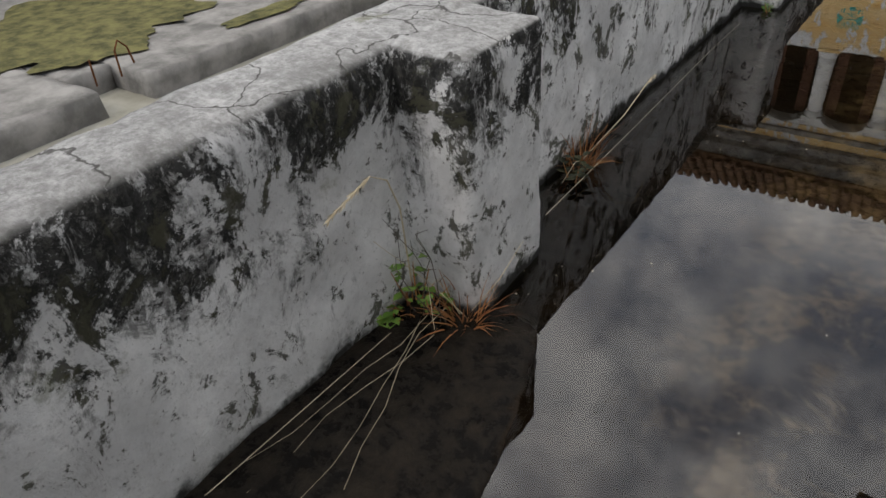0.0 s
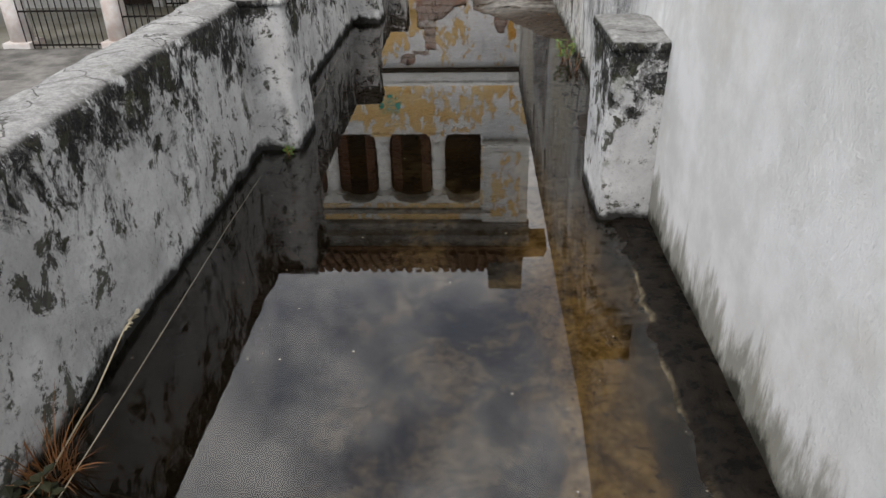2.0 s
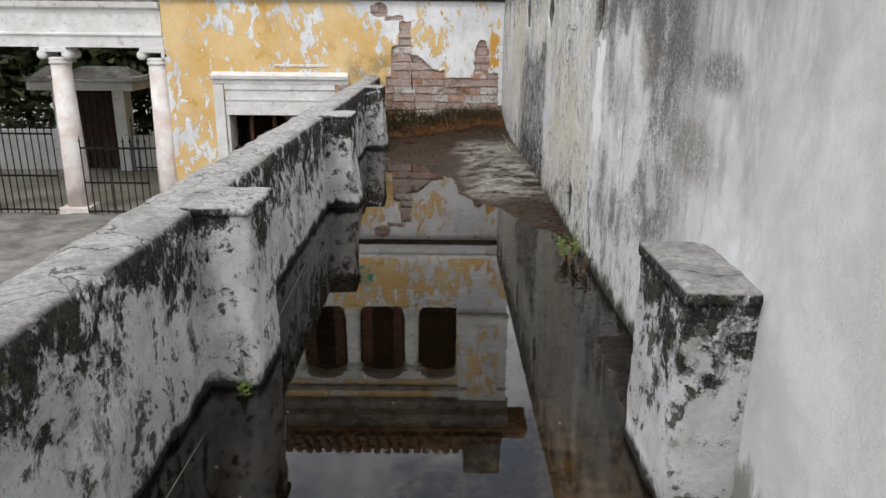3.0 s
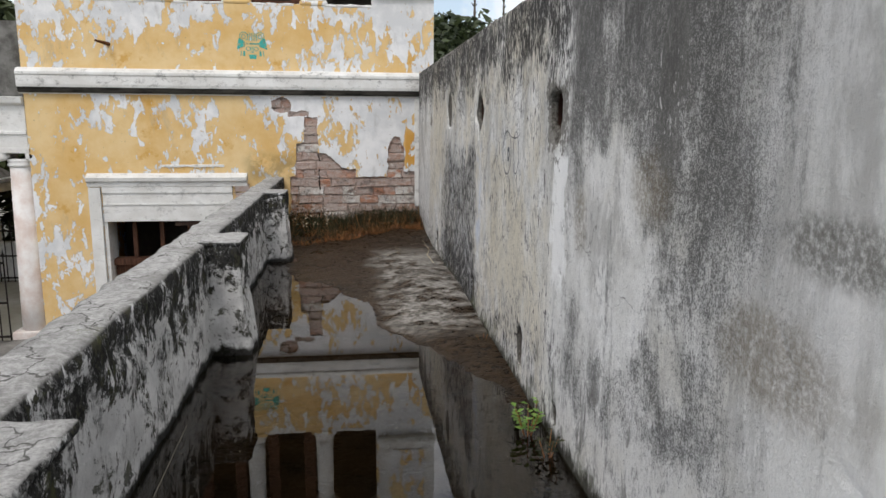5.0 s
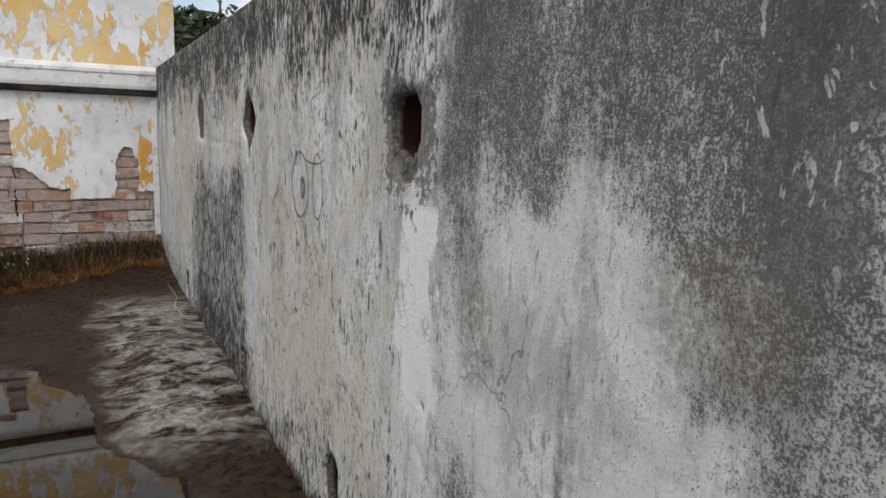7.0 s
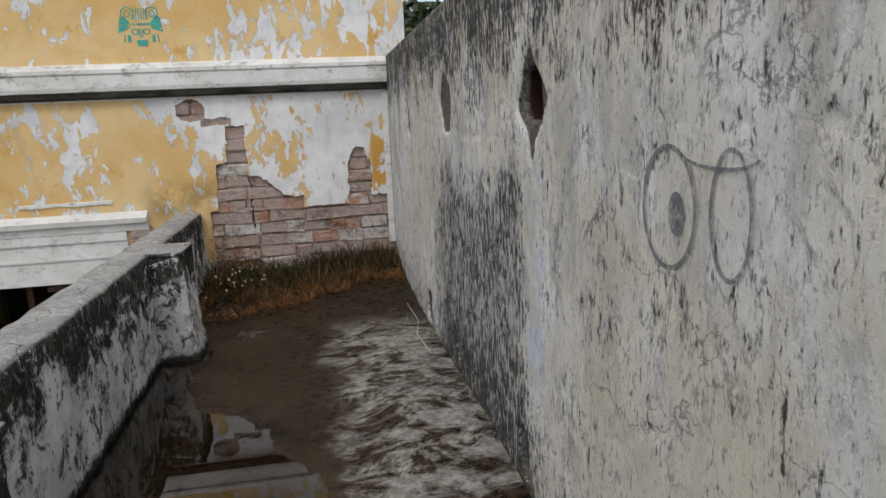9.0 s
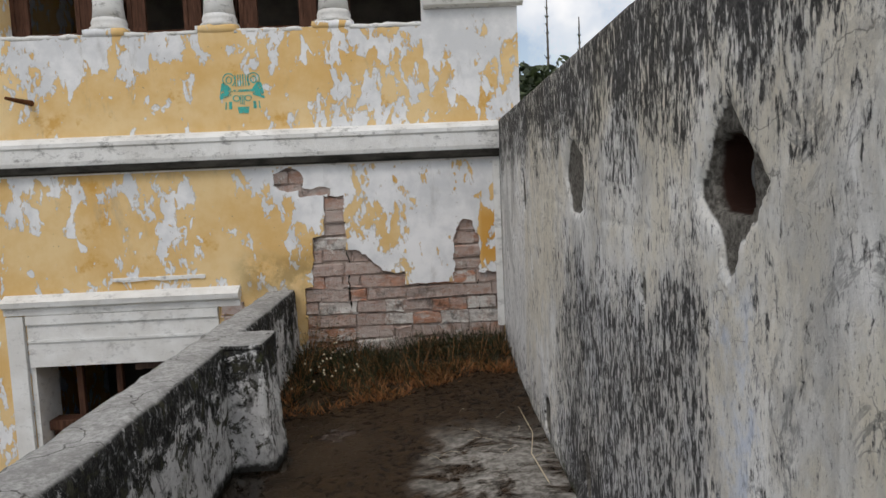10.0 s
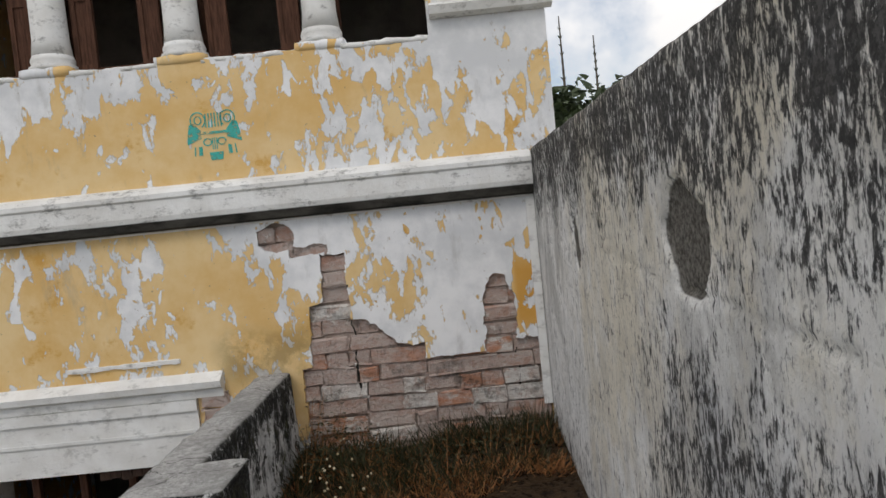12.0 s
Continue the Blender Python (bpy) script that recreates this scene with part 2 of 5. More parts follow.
    k = add(add(mul(flecks, 0.5), mul(thin, 0.5)), add(mul(sub(mid, 0.5), 0.26), mul(add(add(ztop, mul(run, 0.095)), low), far)))
    spare = sub(1.0, mul(older, 0.6))
    c = n.mix(mul(mul(n.band(k, 0.53, 0.58), 0.5), mul(far, spare)), c, (0.2, 0.2, 0.2))
    c = n.mix(mul(mul(n.band(k, 0.565, 0.625), 0.92), mul(far, spare)), c, n.mix(n.band(fine, 0.45, 0.6), (0.02, 0.02, 0.021), (0.075, 0.073, 0.07)))
    # lime run under the drain hole
    edge = n.math("ADD", n.math("MULTIPLY", n.math("SUBTRACT", n.noise(6, 6, 0.65), 0.5), 0.3), n.math("MULTIPLY", n.math("SUBTRACT", n.noise(22, 6, 0.72, n.scaled((1, 1, 0.4))), 0.5), 0.32))
    yy = n.math("ABSOLUTE", n.math("SUBTRACT", n.math("ADD", y, edge), 7.02))
    lime = n.math("MULTIPLY", n.band(yy, 0.125, 0.1), n.math("MULTIPLY", n.band(n.math("ADD", z, n.math("MULTIPLY", edge, 2.0)), 0.7, 0.95), n.band(z, 1.5, 1.44)))
    c = n.mix(n.math("MULTIPLY", lime, 0.97), c, (0.89, 0.89, 0.88))
    ye = n.math("ABSOLUTE", n.math("SUBTRACT", n.math("ADD", y, edge), 9.25))
    blue = n.math("MULTIPLY", n.math("MULTIPLY", n.band(ye, 0.12, 0.05), n.window(2, 0.6, 1.45, 0.15)), n.band(mid, 0.4, 0.55))
    c = n.mix(n.math("MULTIPLY", blue, 0.6), c, (0.55, 0.62, 0.75))
    # bared render in the scars, shade-darkened brick in the drain holes, dirt in the cracks
    bare = n.mix(n.band(fine, 0.35, 0.65), (0.06, 0.055, 0.047), (0.2, 0.188, 0.168))
    c = n.mix(n.band(x, WALL_X + 0.009, WALL_X + 0.016), c, bare)
    jag = n.math("ADD", n.math("MULTIPLY", rag, 0.3), n.math("MULTIPLY", n.math("SUBTRACT", n.noise(24, 6, 0.7), 0.5), 0.3))
    stain = n.math("MULTIPLY", n.band(n.math("ADD", n.math("MULTIPLY", n.math("ABSOLUTE", n.math("SUBTRACT", y, 7.1)), 1.1), jag), 0.19, 0.17), n.math("MULTIPLY", n.band(n.math("ADD", z, n.math("MULTIPLY", jag, 1.2)), 1.47, 1.49), n.band(n.math("ADD", z, jag), 1.84, 1.8)))
    c = n.mix(n.math("MULTIPLY", stain, 0.8), c, bare)
    # brick brown taken nearly to black, painting in the shade inside the holes
    c = n.mix(n.band(x, WALL_X + 0.03, WALL_X + 0.05), c, (0.03, 0.015, 0.011))
    hair = n.math("MULTIPLY", n.band(n.cracks(1.7), 0.006, 0.0), n.band(blotch, 0.47, 0.56))
    c = n.mix(n.math("MULTIPLY", n.math("MULTIPLY", hair, far), 0.6), c, (0.07, 0.065, 0.06))
    moss = n.math("MULTIPLY", n.math("MULTIPLY", n.band(n.math("ADD", z, n.math("MULTIPLY", n.noise(5, 5), 0.5)), 0.45, 0.25), n.band(mid, 0.42, 0.6)), far)
    c = n.mix(n.math("MULTIPLY", moss, 0.65), c, (0.09, 0.095, 0.045))
    streak = mul(n.noise(8.0, 8, 0.72, n.scaled((1, 1, 0.25)), 0.3), 0.75)
    c = n.mix(mul(mul(n.band(add(z, streak), 0.62, 0.46), n.band(y, 5.6, 5.0)), 0.7), c, (0.13, 0.12, 0.07))
    foot = n.math("ADD", z, n.math("MULTIPLY", n.noise(9, 6, 0.7, n.scaled((1, 1, 0.5))), 0.3))
    c = n.mix(n.math("MULTIPLY", n.band(foot, 0.24, 0.17), 0.9), c, (0.028, 0.027, 0.018))
    h = n.math("ADD", n.math("MULTIPLY", fine, 0.5), n.math("MULTIPLY", flecks, 0.5))
    return n.done(c, h, 0.013)


def house_material():
    n = Nodes("peeling_ochre_paint", 0.88)
    x, z = n.axis(0), n.axis(2)
    big = n.noise(1.5, 3, 0.5, n.scaled((1, 1, 0.9)), 0.3)
    mid = n.noise(5.5, 4, 0.55, n.scaled((1.15, 1, 0.6)), 0.6)
    small = n.noise(17, 4, 0.6, n.scaled((1.1, 1, 0.65)), 0.5)
    fine = n.noise(30, 6, 0.7)
    base = n.mix(n.band(n.noise(2.2, 6, 0.65), 0.35, 0.65), (0.64, 0.65, 0.66), (0.84, 0.84, 0.84))
    ochre = n.mix(n.band(n.noise(1.8, 6, 0.65), 0.3, 0.7), (0.68, 0.44, 0.17), (0.77, 0.58, 0.31))
    deep = n.band(n.noise(2.1, 7, 0.7), 0.58, 0.68)
    ochre = n.mix(n.math("MULTIPLY", deep, 0.75), ochre, (0.58, 0.31, 0.06))
    k = n.math("ADD", n.math("ADD", n.math("MULTIPLY", big, 0.34), n.math("MULTIPLY", mid, 0.44)), n.math("MULTIPLY", small, 0.22))
    k = n.math("ADD", k, n.math("MULTIPLY", n.band(x, -0.2, -1.6), 0.022))
    k = n.math("SUBTRACT", k, n.math("MULTIPLY", n.math("MULTIPLY", n.window(2, 0.8, 2.05, 0.2), n.band(x, -1.7, -0.5)), 0.05))
    k = n.math("SUBTRACT", k, n.math("MULTIPLY", n.window(2, 2.95, 3.4, 0.12), 0.06))
    nook = n.math("MULTIPLY", n.window(0, 0.99, 1.2, 0.03), n.window(2, 0.95, 1.5, 0.12))
    k = n.math("ADD", k, n.math("MULTIPLY", nook, 0.12))
    ochre = n.mix(n.math("MULTIPLY", nook, 0.8), ochre, (0.6, 0.3, 0.05))
    paint = n.band(k, 0.49, 0.496)
    c = n.mix(paint, base, ochre)
    rim = n.math("MULTIPLY", n.band(k, 0.479, 0.488), n.band(k, 0.499, 0.49))
    c = n.mix(n.math("MULTIPLY", rim, 0.35), c, (0.3, 0.26, 0.2))
    grime = n.math("MULTIPLY", n.band(n.noise(5, 7, 0.68, n.scaled((1, 1, 0.3))), 0.57, 0.7), 0.3)
    c = n.mix(grime, c, (0.3, 0.28, 0.24))
    damp = n.math("MULTIPLY", n.math("MULTIPLY", n.window(0, -1.35, -0.6, 0.12), n.window(2, 0.75, 1.12, 0.12)), n.band(n.noise(4, 6, 0.7), 0.38, 0.6))
    c = n.mix(n.math("MULTIPLY", damp, 0.55), c, (0.2, 0.15, 0.06))
    pits = n.band(n.noise(24, 3, 0.5), 0.7, 0.74)
    c = n.mix(n.math("MULTIPLY", pits, 0.6), c, (0.25, 0.21, 0.16))
    h = n.math("ADD", n.math("MULTIPLY", paint, 0.5), n.math("MULTIPLY", fine, 0.25))
    return n.done(c, h, 0.006)


def white_trim_material(name="chipped_white_trim", dirt=0.5):
    n = Nodes(name, 0.85)
    c = n.mix(n.band(n.noise(3, 6), 0.35, 0.68), (0.68, 0.67, 0.64), (0.8, 0.8, 0.78))
    # second term: a near-black band from z 1.985 to 2.062
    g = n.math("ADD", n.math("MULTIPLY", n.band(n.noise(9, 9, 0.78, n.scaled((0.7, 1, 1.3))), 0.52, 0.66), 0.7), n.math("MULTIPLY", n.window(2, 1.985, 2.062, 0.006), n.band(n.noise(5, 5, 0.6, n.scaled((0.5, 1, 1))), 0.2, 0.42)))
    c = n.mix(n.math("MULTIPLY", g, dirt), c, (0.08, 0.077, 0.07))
    return n.done(c, n.noise(22, 6, 0.7), 0.006)


def plain(name, a, b, rough, scale=6.0, depth=0.004, metal=0.0, stretch=(1, 1, 1), vary=0.0):
    n = Nodes(name, rough, metal)
    f = n.noise(scale, 7, 0.65, n.scaled(stretch))
    c = n.mix(n.band(f, 0.3, 0.7), a, b)
    if vary:
        c = n.mix(n.math("MULTIPLY", n.random(), vary), c, tuple(min(1, v * 0.45) for v in a))
    return n.done(c, n.noise(scale * 5, 5, 0.7, n.scaled(stretch)), depth)


def brick_material():
    n = Nodes("old_brick", 0.92).world()
    r = n.math("ADD", n.math("MULTIPLY", n.random(), 0.55), n.math("MULTIPLY", n.noise(3.2, 7, 0.7, n.scaled((0.7, 1, 1.4))), 0.45))
    c = n.mix(n.band(r, 0.5, 0.62), (0.47, 0.37, 0.325), (0.5, 0.25, 0.16))
    c = n.mix(n.band(r, 0.66, 0.7), c, (0.66, 0.63, 0.59))
    c = n.mix(n.math("MULTIPLY", n.band(n.noise(11, 8, 0.75), 0.48, 0.6), 0.55), c, (0.36, 0.2, 0.14))
    lime = n.band(n.noise(5.5, 9, 0.78, n.scaled((0.6, 1, 1.5))), 0.46, 0.58)
    c = n.mix(n.math("MULTIPLY", lime, 0.65), c, (0.5, 0.44, 0.4))
    c = n.mix(n.math("MULTIPLY", n.band(n.noise(7, 8, 0.75), 0.58, 0.66), 0.75), c, (0.7, 0.68, 0.64))
    soot = n.band(n.noise(4, 8, 0.75), 0.54, 0.68)
    c = n.mix(n.math("MULTIPLY", soot, 0.65), c, (0.07, 0.06, 0.052))
    return n.done(c, n.math("ADD", n.noise(28, 7, 0.72), n.noise(7, 5, 0.6)), 0.02)


def floor_material():
    n = Nodes("algae_stained_concrete", 0.9)
    z = n.axis(2)
    f = n.noise(2.6, 8, 0.7, warp=0.3)
    g = n.noise(18, 7, 0.7)
    x, y = n.axis(0), n.axis(1)
    mud = n.mix(n.band(f, 0.35, 0.62), (0.006, 0.005, 0.004), (0.02, 0.014, 0.009))
    mud = n.mix(n.math("MULTIPLY", n.band(y, 6.5, 9.0), n.band(f, 0.3, 0.6)), mud, (0.045, 0.031, 0.02))
    wander = n.math("MULTIPLY", n.math("SUBTRACT", n.noise(2.2, 6, 0.65), 0.5), 0.35)
    # algae lying on the bottom in open water
    open_water = n.math("MULTIPLY", n.band(n.math("ADD", x, n.math("MULTIPLY", wander, 1.5)), -0.2, 0.15), n.band(y, 6.0, 3.5))
    algae = n.math("MULTIPLY", open_water, n.band(n.noise(3.4, 9, 0.72, warp=0.4), 0.44, 0.62))
    c = n.mix(algae, mud, n.mix(n.band(g, 0.35, 0.65), (0.07, 0.058, 0.038), (0.24, 0.2, 0.13)))
    # golden silt along the high wall, speckled with black
    silt = n.mix(n.band(g, 0.35, 0.65), (0.17, 0.125, 0.055), (0.42, 0.32, 0.15))
    gold = n.band(n.noise(3.2, 10, 0.76, n.scaled((1, 0.55, 1)), 0.4), 0.38, 0.54)
    gold = n.math("MULTIPLY", gold, n.math("SUBTRACT", 1.0, n.math("MULTIPLY", n.band(n.noise(26, 6, 0.7), 0.58, 0.64), 0.8)))
    silt = n.mix(gold, (0.035, 0.024, 0.012), silt)
    bank = n.math("MULTIPLY", n.band(n.math("ADD", x, wander), 0.5, 0.66), n.math("MULTIPLY", n.band(n.math("ADD", x, n.math("MULTIPLY", wander, 0.5)), 0.94, 0.84), n.band(y, 5.6, 3.4)))
    c = n.mix(bank, c, silt)
    pale = n.math("MULTIPLY", n.math("MULTIPLY", n.window(1, 8.9, 12.2, 0.35), n.band(n.math("ADD", n.axis(0), n.math("MULTIPLY", wander, 2.2)), 0.3, 0.62)), n.band(n.noise(4.5, 8, 0.76, n.scaled((0.8, 1.1, 1)), 0.5), 0.42, 0.56))
    dry = n.mix(pale, n.mix(n.band(g, 0.36, 0.66), (0.011, 0.0075, 0.005), (0.05, 0.032, 0.018)), n.mix(n.band(g, 0.36, 0.66), (0.17, 0.162, 0.145), (0.34, 0.325, 0.3)))
    c = n.mix(n.band(n.math("ADD", z, n.math("MULTIPLY", n.math("SUBTRACT", g, 0.5), 0.012)), 0.002, 0.012), c, n.mix(n.band(y, 7.0, 5.5), dry, n.mix(n.band(g, 0.36, 0.66), (0.005, 0.0045, 0.004), (0.02, 0.016, 0.012))))
    wet = n.band(z, 0.0, 0.012)
    return n.done(c, n.math("ADD", g, f), 0.008, n.math("ADD", n.math("MULTIPLY", n.math("MULTIPLY", wet, pale), 0.45), n.math("ADD", 0.14, n.math("MULTIPLY", g, 0.3))))


def water_material():
    n = Nodes("still_rainwater")
    t = n.t
    t.nodes.remove(n.bsdf)
    tr = t.nodes.new("ShaderNodeBsdfTransparent")
    tr.inputs["Color"].default_value = (0.56, 0.49, 0.37, 1)
    gl = t.nodes.new("ShaderNodeBsdfGlossy")
    gl.inputs["Roughness"].default_value = 0.0
    gl.inputs["Color"].default_value = (0.95, 0.95, 0.95, 1)
    fr = t.nodes.new("ShaderNodeFresnel")
    fr.inputs["IOR"].default_value = 1.62
    mx = t.nodes.new("ShaderNodeMixShader")
    for a, b in ((fr.outputs[0], 0), (tr.outputs[0], 1), (gl.outputs[0], 2)):
        t.links.new(a, mx.inputs[b])
    t.links.new(mx.outputs[0], t.nodes["Material Output"].inputs["Surface"])
    return n.mat


def leaf_material(name, a, b):
    n = Nodes(name, 0.6)
    c = n.mix(n.island(), a, b)
    n.bsdf.inputs["Subsurface Weight"].default_value = 0.0
    return n.done(c)


def spray_material(name, a, b, lo, hi, cover):
    """Thin, patchy sprayed paint through which the wall shows."""
    n = Nodes(name, 0.8)
    n.link(n.math("MULTIPLY", n.band(n.noise(22, 7, 0.75), lo, hi), cover), n.bsdf.inputs["Alpha"])
    return n.done(n.mix(n.noise(14, 5), a, b))


WALL_X = 1.205
M_PARAPET, M_WALL, M_HOUSE = parapet_material(), high_wall_material(), house_material()
M_TRIM, M_TRIM_DIRTY = white_trim_material(), white_trim_material("grimy_white_trim", 0.85)
M_BRICK, M_FLOOR, M_WATER = brick_material(), floor_material(), water_material()
M_MORTAR = plain("crumbling_mortar", (0.24, 0.19, 0.16), (0.46, 0.38, 0.33), 0.95, 9, 0.012)
M_CONCRETE = plain("pale_yard_concrete", (0.12, 0.116, 0.108), (0.27, 0.26, 0.243), 0.92, 2.2, 0.006)
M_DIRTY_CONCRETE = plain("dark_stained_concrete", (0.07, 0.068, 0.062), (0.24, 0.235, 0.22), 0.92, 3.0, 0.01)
M_YARD = plain("yard_ground", (0.2, 0.19, 0.15), (0.36, 0.35, 0.31), 0.95, 0.7, 0.01)
M_WOOD = plain("old_brown_wood", (0.05, 0.026, 0.018), (0.12, 0.06, 0.04), 0.75, 8, 0.004, 0, (6, 6, 0.6))
M_DARKWOOD = plain("dark_gate_wood", (0.03, 0.02, 0.016), (0.07, 0.045, 0.035), 0.75, 8, 0.004, 0, (6, 6, 0.6))
M_IRON = plain("black_iron", (0.012, 0.012, 0.012), (0.04, 0.03, 0.025), 0.6, 20, 0.001, 0.6)
M_RUST = plain("rusty_iron", (0.07, 0.03, 0.015), (0.16, 0.07, 0.03), 0.85, 20, 0.001, 0.3)
# room plaster coloured dark grey so that interiors look unlit
M_ROOM = plain("shade_toned_room_plaster", (0.12, 0.11, 0.1), (0.22, 0.2, 0.18), 0.95, 2.0)
M_TILE = plain("mossy_roof_tile", (0.11, 0.06, 0.04), (0.2, 0.12, 0.07), 0.92, 5, 0.006, 0, (1, 1, 1), 0.5)
M_TEAL = spray_material("teal_spray_paint", (0.03, 0.36, 0.32), (0.1, 0.52, 0.46), 0.34, 0.52, 0.88)
M_SPRAY = spray_material("thin_grey_spray_paint", (0.07, 0.075, 0.09), (0.22, 0.23, 0.25), 0.28, 0.56, 0.78)
M_HILL = plain("wooded_hillside", (0.02, 0.035, 0.015), (0.05, 0.07, 0.03), 0.95, 0.4)
M_BARK = plain("grey_bark", (0.07, 0.06, 0.05), (0.16, 0.14, 0.12), 0.95, 9, 0.01, 0, (1, 1, 0.3))
M_LEAF = leaf_material("dark_green_leaves", (0.018, 0.03, 0.011), (0.05, 0.07, 0.022))
M_FRESH = leaf_material("fresh_green_leaves", (0.1, 0.2, 0.03), (0.2, 0.33, 0.06))
M_GRASS = leaf_material("rough_green_grass", (0.013, 0.017, 0.006), (0.05, 0.05, 0.018))
M_RUSSET = leaf_material("russet_dead_grass", (0.2, 0.075, 0.026), (0.42, 0.2, 0.075))
M_STRAW = leaf_material("pale_dry_straw", (0.42, 0.35, 0.22), (0.66, 0.58, 0.42))
M_BLACK = plain("mottled_black", (0.01, 0.01, 0.009), (0.06, 0.056, 0.048), 0.95, 7.0, 0.004, 0, (0.5, 1, 1.5))
M_GREYTRIM = plain("sooty_grey_trim", (0.12, 0.115, 0.105), (0.4, 0.39, 0.37), 0.9, 5.0, 0.006)


# ---- mesh helpers ----
def part(name, bm, material, parent=None, label="", smooth=False):
    """Links a bmesh as one mesh object, under parent where given."""
    me = bpy.data.meshes.new(name)
    bm.normal_update()
    bm.to_mesh(me)
    bm.free()
    me.materials.append(material)
    if smooth:
        me.polygons.foreach_set("use_smooth", [True] * len(me.polygons))
    ob = new(name, me)
    if parent is not None:
        ob.parent = parent
    if label:
        tagged(ob, label)
    return ob


def box(bm, x0, x1, y0, y1, z0, z1, bevel=0.0):
    vs = [bm.verts.new((x, y, z)) for z in (z0, z1) for x, y in ((x0, y0), (x1, y0), (x1, y1), (x0, y1))]
    fs = [bm.faces.new([vs[i] for i in q]) for q in ((3, 2, 1, 0), (4, 5, 6, 7), (0, 1, 5, 4), (1, 2, 6, 5), (2, 3, 7, 6), (3, 0, 4, 7))]
    if bevel:
        es = {e for f in fs for e in f.edges}
        bmesh.ops.bevel(bm, geom=list(es), offset=bevel, segments=2, affect="EDGES", profile=0.6)
    return bm


def boxed(*a, bevel=0.0):
    return box(bmesh.new(), *a, bevel=bevel)


def worn_block(x0, x1, y0, y1, z0, z1, step, radius, amp, freq=5.0, seed=0.0, shear=None):
    """A block of masonry with rounded edges and an uneven face, as a grid on six sides."""
    bm = bmesh.new()
    lo, hi = (x0, y0, z0), (x1, y1, z1)
    count = [max(2, round((hi[k] - lo[k]) / step)) for k in range(3)]
    keep = {}

    def vert(i):
        if i not in keep:
            p = [lo[k] + (hi[k] - lo[k]) * i[k] / count[k] for k in range(3)]
            q = [min(max(p[k], lo[k] + radius), hi[k] - radius) for k in range(3)]
            d = Vector(p) - Vector(q)
            if d.length > 1e-9:
                v = Vector(q) + d.normalized() * radius
                nrm = d.normalized()
            else:
                v, nrm = Vector(p), Vector((0, 0, 0))
            s = Vector((v.x + seed, v.y, v.z)) * freq
            k = noise.noise(s) + 0.5 * noise.noise(s * 2.7) + 0.3 * noise.noise(s * 6.1)
            v = v + nrm * (k * amp)
            if shear:
                v = shear(v)
            keep[i] = bm.verts.new(v)
        return keep[i]

    for axis in range(3):
        a, b = (axis + 1) % 3, (axis + 2) % 3
        for end in (0, count[axis]):
            for u in range(count[a]):
                for w in range(count[b]):
                    q = []
                    for du, dw in ((0, 0), (1, 0), (1, 1), (0, 1)):
                        i = [0, 0, 0]
                        i[axis], i[a], i[b] = end, u + du, w + dw
                        q.append(vert(tuple(i)))
                    bm.faces.new(q if end else q[::-1])
    return bm


def tube(bm, pts, radii, sides=6):
    """A tapered tube along points."""
    rings = []
    for k, p in enumerate(pts):
        p = Vector(p)
        d = (Vector(pts[min(k + 1, len(pts) - 1)]) - Vector(pts[max(k - 1, 0)])).normalized()
        a = d.orthogonal().normalized() if abs(d.z) > 0.99 else d.cross(Vector((0, 0, 1))).normalized()
        b = d.cross(a)
        r = radii[k] if isinstance(radii, (list, tuple)) else radii
        rings.append([bm.verts.new(p + (a * math.cos(t) + b * math.sin(t)) * r) for t in (2 * math.pi * j / sides for j in range(sides))])
    for r0, r1 in zip(rings, rings[1:]):
        for j in range(sides):
            bm.faces.new((r0[j], r0[(j + 1) % sides], r1[(j + 1) % sides], r1[j]))
    bm.faces.new(rings[0][::-1])
    bm.faces.new(rings[-1])
    return bm


def turned(bm, x, y, profile, sides=20):
    """A turned solid about a vertical axis from (radius, z) steps."""
    rings = [[bm.verts.new((x + r * math.cos(2 * math.pi * j / sides), y + r * math.sin(2 * math.pi * j / sides), z)) for j in range(sides)] for r, z in profile]
    for r0, r1 in zip(rings, rings[1:]):
        for j in range(sides):
            bm.faces.new((r0[j], r0[(j + 1) % sides], r1[(j + 1) % sides], r1[j]))
    bm.faces.new(rings[0][::-1])
    bm.faces.new(rings[-1])
    return bm


